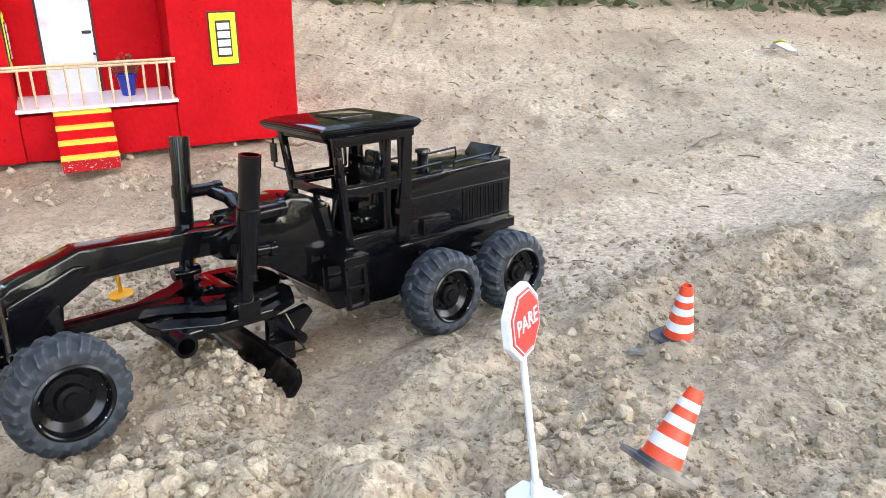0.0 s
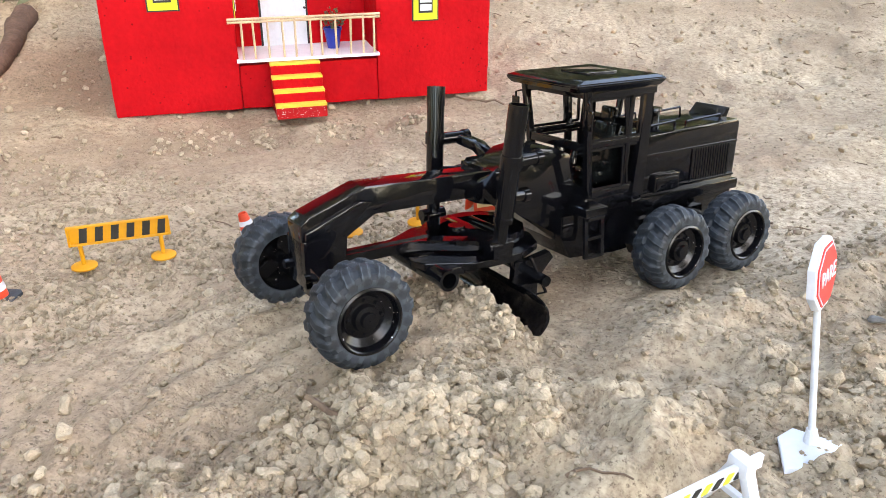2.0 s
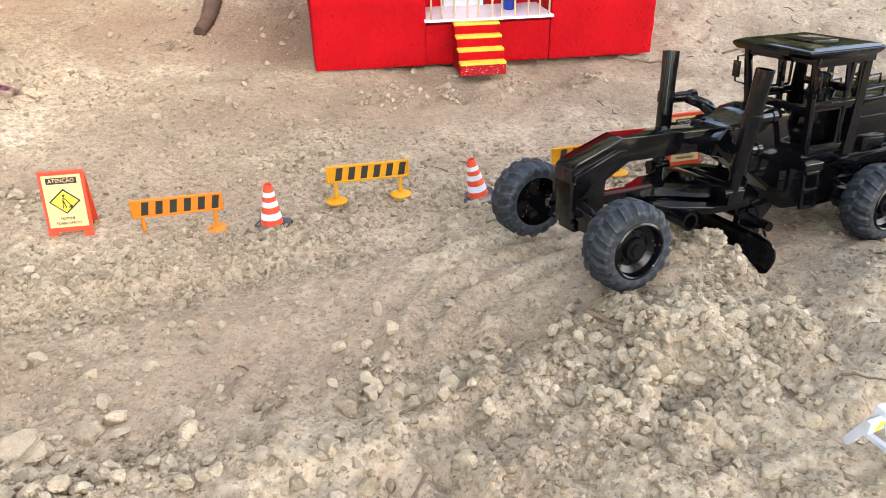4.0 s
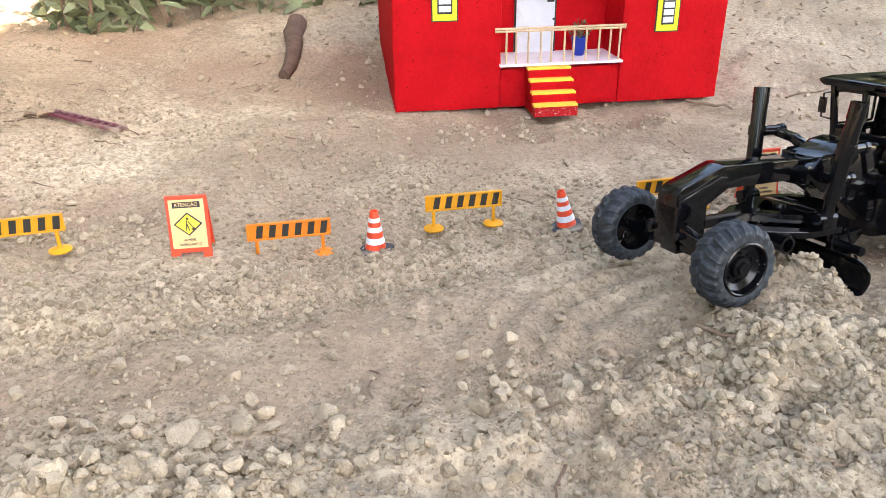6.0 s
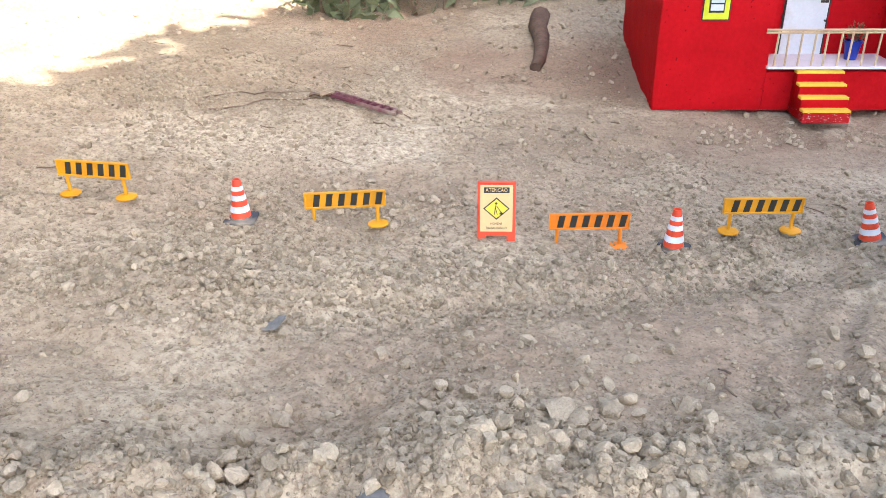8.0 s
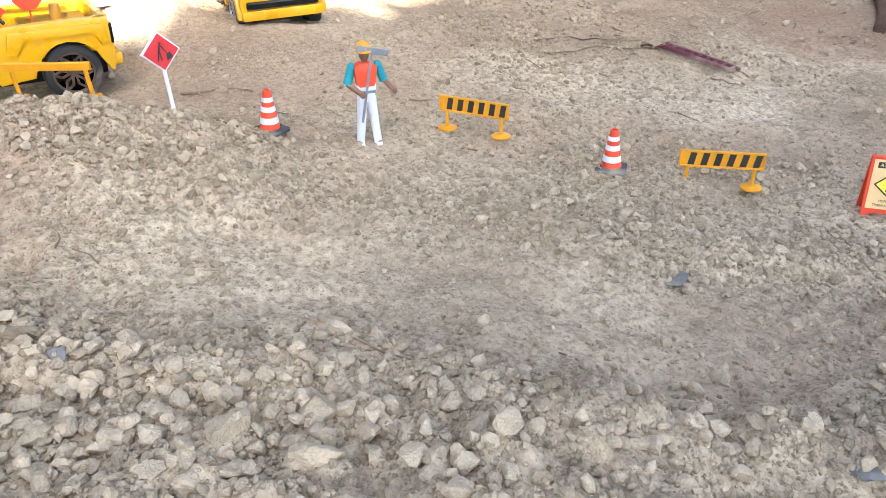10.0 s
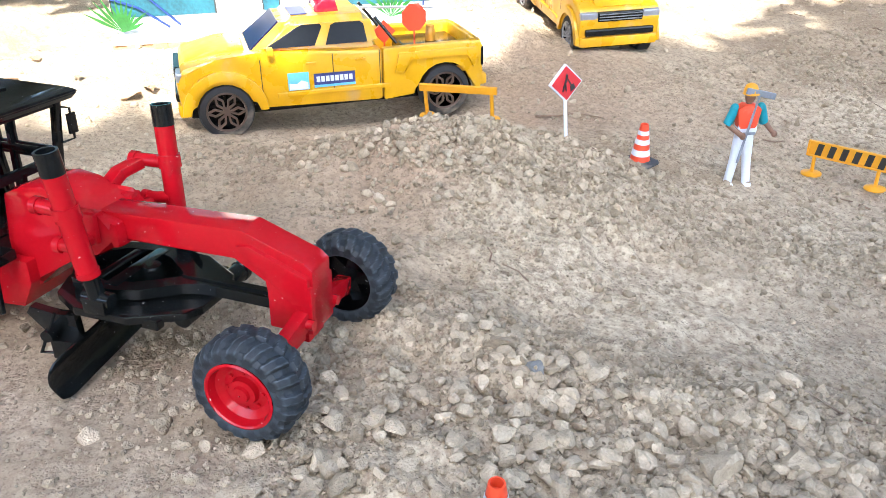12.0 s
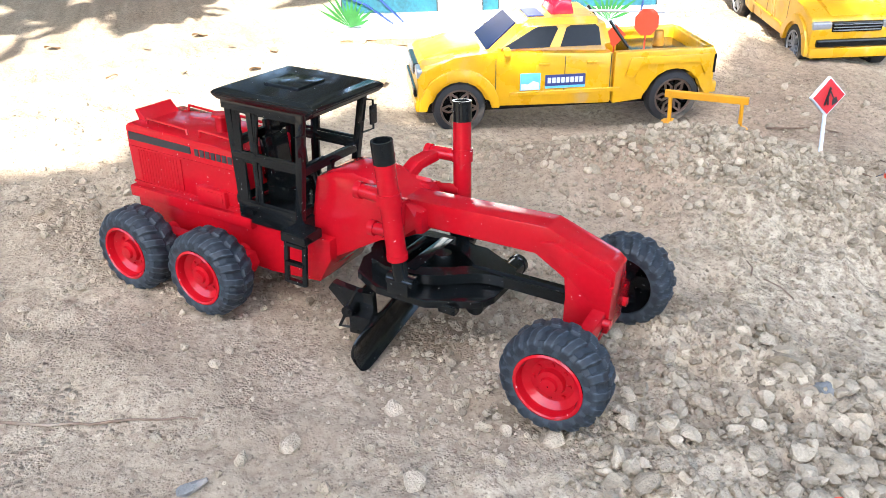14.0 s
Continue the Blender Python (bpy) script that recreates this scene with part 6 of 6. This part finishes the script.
twig([(0.30, 1.10), (0.40, 1.22)], 0.0016)
twig([(-1.36, 0.52), (-1.30, 0.60), (-1.22, 0.63), (-1.17, 0.64)], 0.0012, "long thin bent stalk lying on the soil")
twig([(-1.10, 0.60), (-1.04, 0.59)], 0.0011)


def litter(n, box_):
    """Bits of dead stalk and leaf strewn over the trodden soil."""
    bm = BM()
    for i in range(n):
        x, y = random.uniform(box_[0], box_[1]), random.uniform(box_[2], box_[3])
        a, d = random.uniform(0, 6.28), random.uniform(0.006, 0.022) * random.choice((1, 1, 1.8))
        r = random.uniform(0.0006, 0.0014)
        q = [(x + d * k * math.cos(a + 0.5 * k), y + d * k * math.sin(a + 0.5 * k)) for k in (-0.5, 0.0, 0.5)]
        tube(bm, [(u, v, gz(u, v) + r + 0.002) for u, v in q], r, 5, 0, 0.4)
    tagged(link("litter", bm, TWIG, ground), "bits of dry stalk strewn on the soil", kind="stuff")


litter(320, (-1.9, 1.0, 0.62, 2.3))
litter(90, (-1.35, 0.2, -0.75, 0.6))
twig([(-0.95, -0.21), (-0.86, -0.16)], 0.0009)


def dry_leaf(x, y, s, material, label):
    bm = BM()
    a = random.uniform(0, 6.28)
    u, v = Vector((math.cos(a), math.sin(a), 0)), Vector((-math.sin(a), math.cos(a), 0))
    rows = []
    for i in range(6):
        t = i / 5
        w = math.sin(math.pi * min(1, t * 0.92 + 0.06)) * 0.38
        rows.append([bm.verts.new(u * (t - 0.5) * s + v * k * w * s + Vector((0, 0, s * (0.10 + 0.16 * abs(k) + 0.10 * math.sin(t * 5))))) for k in (-1, 0, 1)])
    for p, q in zip(rows, rows[1:]):
        for k in range(2):
            bm.faces.new((p[k], p[k + 1], q[k + 1], q[k]))
    ob = link("fallen_leaf", bm, material, None, "", 60)
    ob.matrix_basis = Matrix.Translation((x, y, gz(x, y) + 0.001))
    tagged(ob, label, "leaf", "fallen leaves")


dry_leaf(0.693, 1.748, 0.06, WHITE, "pale fallen leaf lying on soil")
dry_leaf(0.728, 1.863, 0.03, LIME, "small yellow fallen leaf on soil")
for x, y in ((-2.05, -0.62), (-1.98, -0.56), (-1.90, -0.60), (-1.86, -0.52), (-2.10, -0.75), (-1.95, -0.80), (-1.80, -0.62), (-1.76, -0.47), (-2.2, -0.9), (-1.78, -0.44), (-2.15, -0.66), (-1.92, -0.70)):
    dry_leaf(x, y, random.uniform(0.012, 0.030), DRYLEAF, "brown dry fallen leaf on sunlit soil")


dry_leaf(-1.200, 0.628, 0.030, DRYLEAF, "crumpled dry leaf beside the toy ladder")
dry_leaf(-1.212, 0.612, 0.022, TWIG, "curled grey brown dry leaf beside the toy ladder")


# ---- clods and gravel ----
def rocks(n_kinds, sub, size=1.0, cuts=9, rough=0.10):
    """Angular clods: balls cut by random planes, then roughened."""
    kinds = []
    for k in range(n_kinds):
        bm = BM()
        bmesh.ops.create_icosphere(bm, subdivisions=sub, radius=1)
        planes = [(Vector((random.gauss(0, 1), random.gauss(0, 1), random.gauss(0, 1))).normalized(), random.uniform(0.42, 0.80)) for i in range(cuts)]
        for v in bm.verts:
            v.co *= 1 + 0.35 * noise.noise(v.co * 0.9 + Vector((k * 7.1, 0, 0)))
            for nn, d in planes:
                e = v.co.dot(nn) - d
                if e > 0:
                    v.co -= nn * e * 0.93
            v.co *= 1 + rough * noise.noise(v.co * 3.1 + Vector((0, k * 5.3, 0))) + rough * 0.6 * noise.noise(v.co * 7.7 + Vector((k * 3.3, 0, 0)))
            v.co *= size * 1.10
        kinds.append(bm)
    return kinds


rng = np.random.default_rng(5)


CALM = [(-0.100, 0.303, 0.045), (-0.079, 0.393, 0.045), (-0.12, 0.225, 0.045), (-0.07, 0.26, 0.04), (-0.421, 0.166, 0.05), (-1.198, -0.768, 0.10), (-1.134, -0.82, 0.08), (-1.21, -0.675, 0.06), (-1.46, 0.066, 0.09), (0.16, 0.42, 0.07), (-0.46, 0.45, 0.05), (-0.99, 0.55, 0.12)]


def density(x, y):
    """How thickly loose clods lie at a place."""
    t, s = along(x, y)
    d = 0.13 + 0.9 * np.clip(fbm(x, y, 4.0, 4, 21) + 0.05, 0, 1)
    inside = (t > -0.7) & (t < 2.0)
    d = d + inside * (np.where(t > 0.75, 0.7, 0.25) * np.exp(-((s + 0.20) / 0.10) ** 2) + 0.6 * np.exp(-((s - 0.16) / 0.06) ** 2))
    for a, b, h, r in HEAPS:
        d = d + 13 * h * np.exp(-((x - a) ** 2 + (y - b) ** 2) / (2 * (r * 1.25) ** 2))
    for a, b, r in CALM:
        d = d * (1 - 0.93 * np.exp(-((x - a) ** 2 + (y - b) ** 2) / (2 * r * r)))
    d = np.where(np.abs(s) < 0.080, d * 0.22, d)
    return np.clip(d, 0, 1.6)


def scatter(n, box_, power=1.0):
    x0, x1, y0, y1 = box_
    out = np.zeros((0, 2))
    while len(out) < n:
        p = rng.uniform((x0, y0), (x1, y1), (n * 3, 2))
        keep = rng.uniform(0, 1.6, len(p)) < density(p[:, 0], p[:, 1]) ** power
        out = np.concatenate([out, p[keep]])
    return out[:n]


def turns(n):
    q = rng.normal(size=(n, 4))
    q /= np.linalg.norm(q, axis=1)[:, None]
    w, x, y, z = q.T
    return np.stack([np.stack([1 - 2 * (y * y + z * z), 2 * (x * y - z * w), 2 * (x * z + y * w)], -1),
                     np.stack([2 * (x * y + z * w), 1 - 2 * (x * x + z * z), 2 * (y * z - x * w)], -1),
                     np.stack([2 * (x * z - y * w), 2 * (y * z + x * w), 1 - 2 * (x * x + y * y)], -1)], 1)


def gravel(name, pts, sizes, kinds, label, rise=None):
    rise = np.zeros(len(pts)) if rise is None else rise
    shapes = []
    for bm in kinds:
        bm.verts.ensure_lookup_table()
        shapes.append((np.array([v.co[:] for v in bm.verts]), np.array([[v.index for v in f.verts] for f in bm.faces])))
    V, F, base = [], [], 0
    R = turns(len(pts))
    hz = soil_z(pts[:, 0], pts[:, 1])
    for i, (p, s) in enumerate(zip(pts, sizes)):
        v, f = shapes[i % len(shapes)]
        w = (v * s * (0.8 + 0.5 * rng.random(3))) @ R[i].T
        w[:, 2] *= 0.9
        w = w + (p[0], p[1], hz[i] + s * 0.38 + rise[i])
        V.append(w)
        F.append(f + base)
        base += len(v)
    me = bpy.data.meshes.new(name)
    me.from_pydata(np.concatenate(V), [], np.concatenate(F))
    me.materials.append(STONE)
    ob = new(name, me)
    ob.parent = ground
    return tagged(ob, label, kind="stuff")


small, middling = rocks(9, 1, cuts=5), rocks(9, 2, cuts=9, rough=0.15)
NEAR_BOX = (-1.55, 0.30, -0.85, 0.75)
pts = scatter(30000, NEAR_BOX, 0.6)
gravel("gravel", pts, 0.0012 + 0.0024 * rng.random(len(pts)) ** 2.2, small, "fine loose pale brown gravel")
pts = scatter(20000, (-1.35, 0.20, -0.80, 0.60), 0.4)
gravel("gravel", pts, 0.0007 + 0.0012 * rng.random(len(pts)) ** 2, small, "fine crumbs of dry soil")
pts = scatter(12000, NEAR_BOX, 1.5)
sizes = 0.0016 + 0.0034 * rng.random(len(pts)) ** 3
gravel("gravel", pts[sizes < 0.003], sizes[sizes < 0.003], small, "loose pale brown crumbs")
gravel("gravel", pts[sizes >= 0.003], sizes[sizes >= 0.003], middling, "loose pale brown clods")
pts = scatter(13000, (-2.0, 1.1, -1.0, 2.3), 0.5)
gravel("gravel", pts, 0.0013 + 0.0050 * rng.random(len(pts)) ** 5, small, "scattered pale gravel")
# piles of stones on the heaps and along the lane's near edge
PILES = [(-0.188, 0.284, 0.030, 1300, 0.0048), (-0.245, 0.237, 0.025, 600, 0.0056), (-0.285, 0.262, 0.022, 110, 0.006), (-1.34, -0.20, 0.06, 420, 0.006), (-1.42, -0.30, 0.055, 260, 0.006), (-1.28, -0.13, 0.05, 200, 0.006),
         (-0.62, 0.03, 0.045, 210, 0.007), (-0.84, -0.22, 0.05, 280, 0.008), (-0.91, -0.30, 0.04, 200, 0.0075), (-0.97, -0.37, 0.045, 240, 0.0075), (-1.05, -0.35, 0.03, 180, 0.007), (-0.52, 0.085, 0.035, 150, 0.007),
         (-1.02, -0.46, 0.05, 170, 0.007), (0.035, 0.33, 0.04, 150, 0.006), (-0.40, 0.21, 0.035, 90, 0.006), (-0.96, 0.11, 0.05, 160, 0.006), (-0.72, -0.09, 0.045, 170, 0.007), (-0.222, 0.450, 0.018, 200, 0.004), (-0.198, 0.424, 0.014, 140, 0.004), (-0.178, 0.412, 0.012, 240, 0.0036),
         (-0.64, 0.850, 0.028, 130, 0.0042), (-0.55, 0.905, 0.026, 120, 0.0042), (-0.45, 0.955, 0.026, 120, 0.0042), (-0.36, 1.000, 0.022, 80, 0.004), (-0.95, 0.345, 0.030, 120, 0.0052), (-0.87, 0.400, 0.028, 120, 0.0052), (-1.06, 0.265, 0.030, 90, 0.005), (-0.66, 0.585, 0.035, 90, 0.005)]
pp, pr, sizes = [], [], []
for a, b, r, n, most in PILES:
    q = rng.normal(0, r, (n, 2)) + (a, b)
    pp.append(q)
    pr.append(0.0045 * rng.random(n) * np.exp(-((q - (a, b)) ** 2).sum(1) / (1.2 * r * r)))
    sizes.append(0.0011 + (most - 0.0011) * rng.random(n) ** 3.6)
pp, pr, sizes = np.concatenate(pp), np.concatenate(pr), np.concatenate(sizes)
gravel("gravel", pp[sizes < 0.003], sizes[sizes < 0.003], small, "piled pale pebbles", pr[sizes < 0.003])
gravel("gravel", pp[sizes >= 0.003], sizes[sizes >= 0.003], middling, "piled pale stones and clods", pr[sizes >= 0.003])
STEPS = [0.0036 * 1.25 ** i for i in range(7)]
big = []
for size in STEPS:
    row = []
    for bm in rocks(6, 3 if size > 0.007 else 2, size, 11, 0.15):
        me = bpy.data.meshes.new("clod")
        bm.to_mesh(me)
        bm.free()
        me.materials.append(STONE)
        for p in me.polygons:
            p.use_smooth = True
        me.set_sharp_from_angle(angle=radians(28))
        row.append(me)
    big.append(row)


def clod(x, y, s, flat=1.0, material=None, name="clod"):
    i = min(range(len(STEPS)), key=lambda k: abs(math.log(STEPS[k] / s)))
    ob = new(name, big[i][random.randrange(6)])
    ob.parent = ground
    if material:
        ob.data = ob.data.copy()
        ob.data.materials[0] = material
    k = s / STEPS[i]
    ob.matrix_basis = Matrix.LocRotScale((x, y, gz(x, y) + s * 0.26 * flat), Euler((random.uniform(-0.5, 0.5), random.uniform(-0.5, 0.5), random.uniform(0, 6.28))), (k * random.uniform(0.9, 1.35), k * random.uniform(0.8, 1.1), k * flat * random.uniform(0.75, 1.1)))


# larger stones, by stretch of the lane
STONES_MIDDLE = [(-0.891, -0.259, 0.0125), (-0.909, -0.308, 0.013), (-0.862, -0.284, 0.012), (-0.812, -0.212, 0.0135), (-0.869, -0.218, 0.008), (-0.966, -0.312, 0.008), (-0.979, -0.387, 0.01), (-0.757, -0.053, 0.005), (-0.718, -0.097, 0.007), (-0.907, -0.353, 0.008), (-0.955, -0.396, 0.008), (-0.802, -0.168, 0.0065), (-0.842, -0.181, 0.006), (-0.936, -0.19, 0.004), (-1.244, -0.123, 0.007), (-1.186, -0.249, 0.006)]
STONES_EDGE = [(-0.591, 0.097, 0.0075), (-0.567, 0.121, 0.0075), (-0.591, 0.033, 0.006), (-0.604, -0.002, 0.0085), (-0.705, 0.161, 0.009), (-0.758, 0.11, 0.008), (-0.385, 0.2, 0.007), (-0.418, 0.192, 0.0075), (-0.409, 0.129, 0.0055), (-0.467, 0.092, 0.0055), (-0.227, 0.244, 0.006)]
STONES_START = [(-0.593, 0.09, 0.011), (-0.567, 0.115, 0.01), (-0.548, 0.124, 0.006), (-0.56, 0.088, 0.007), (-0.463, 0.095, 0.006), (-0.405, 0.128, 0.006), (-0.418, 0.178, 0.0085), (-0.389, 0.2, 0.008), (-0.574, 0.193, 0.006), (-0.553, 0.225, 0.006), (-0.207, 0.257, 0.006), (-0.192, 0.242, 0.006)]
STONES_ENDS = [(-0.262, 0.25, 0.006), (-0.201, 0.262, 0.0085), (-0.224, 0.252, 0.0065), (-0.229, 0.244, 0.0085), (-0.186, 0.244, 0.0075), (-0.278, 0.263, 0.0065), (-0.27, 0.248, 0.009), (-0.031, 0.348, 0.006), (-0.063, 0.288, 0.006), (-1.097, -0.688, 0.0075), (-1.112, -0.621, 0.007), (-1.04, -0.628, 0.008), (-1.017, -0.552, 0.008), (-1.062, -0.358, 0.01), (-0.997, -0.507, 0.012), (-0.994, -0.436, 0.008), (-1.01, -0.36, 0.006)]
for x, y, s in STONES_MIDDLE + STONES_EDGE + STONES_START + STONES_ENDS:
    clod(x, y, s, 0.85)
# stones that stand out, space by space
for x, y, s, f in ((0.045, 1.512, 0.019, 1), (-0.177, 1.381, 0.022, 0.6), (0.203, 0.635, 0.018, 0.6), (0.206, 0.543, 0.013, 1), (0.162, 0.344, 0.015, 1.1), (-0.329, 0.655, 0.013, 1), (-0.354, 0.684, 0.015, 1),
                   (-0.24, 0.649, 0.010, 0.7), (-0.206, 0.572, 0.013, 1), (-0.226, 0.287, 0.008, 1), (-0.439, 0.697, 0.009, 0.8), (0.044, 0.498, 0.012, 0.7), (0.308, 0.757, 0.016, 0.6), (0.024, 1.267, 0.010, 1), (0.022, 0.372, 0.017, 0.9),
                   (-0.036, 0.332, 0.010, 1.1), (-0.205, 0.277, 0.011, 1), (-0.227, 0.255, 0.010, 1), (0.06, 0.34, 0.014, 0.9), (0.03, 0.30, 0.013, 1), (-0.02, 0.36, 0.012, 0.8),
                   (-1.096, -0.688, 0.013, 0.8), (-1.064, -0.354, 0.014, 1.2), (-1.111, -0.622, 0.012, 0.8), (-1.524, -0.815, 0.012, 0.8), (-1.306, -0.852, 0.010, 0.7), (-1.053, -0.487, 0.010, 1), (-1.005, -0.521, 0.017, 0.9),
                   (-1.041, -0.628, 0.013, 1), (-1.24, -0.134, 0.017, 1), (-1.173, -0.518, 0.011, 0.8), (-1.177, -0.483, 0.013, 0.8), (-0.911, 0.108, 0.013, 1.2), (-1.007, 0.087, 0.014, 1.1), (-0.758, -0.064, 0.015, 1), (-0.59, 0.038, 0.014, 1),
                   (-0.601, -0.008, 0.014, 0.7), (-0.562, 0.12, 0.012, 0.8), (-0.717, 0.164, 0.014, 0.6), (-0.411, 0.125, 0.010, 1), (-0.382, 0.207, 0.013, 0.8), (-0.576, 0.053, 0.014, 0.8), (-0.868, -0.272, 0.019, 0.9), (-0.811, -0.217, 0.021, 1.1),
                   (-0.885, -0.321, 0.020, 0.9), (-0.963, -0.306, 0.014, 1), (-0.819, -0.199, 0.016, 1), (-1.355, -0.281, 0.017, 0.9), (-1.056, -0.347, 0.012, 1.1), (-0.976, -0.381, 0.015, 0.9), (-1.419, -0.273, 0.013, 1), (-1.486, -0.012, 0.014, 0.8),
                   (-1.304, -0.182, 0.011, 1.2), (-0.408, 0.368, 0.013, 0.7), (-0.99, -0.43, 0.014, 1), (-0.93, -0.36, 0.013, 0.9), (-0.84, -0.31, 0.015, 1), (-0.90, -0.20, 0.012, 1), (-0.75, -0.14, 0.014, 1), (-0.70, -0.10, 0.012, 0.9)):
    clod(x, y, s * 0.46, f)
for x, y, s, f in ((-0.858, 0.094, 0.016, 0.35), (-0.651, -0.055, 0.015, 0.35), (-1.032, -0.352, 0.011, 0.7), (0.09, 0.478, 0.013, 0.4), (-1.076, -0.746, 0.013, 0.5)):
    clod(x, y, s * 0.7, f, SLATE, "slate")
for x, y in scatter(190, (-1.45, 0.22, -0.70, 0.62), 2.0):
    clod(x, y, 0.0034 + 0.0048 * random.random() ** 3, 0.9)
for i in range(80):
    clod(random.uniform(-1.75, 0.7), random.uniform(0.66, 1.45), 0.0030 + 0.0050 * random.random() ** 3, 0.8)
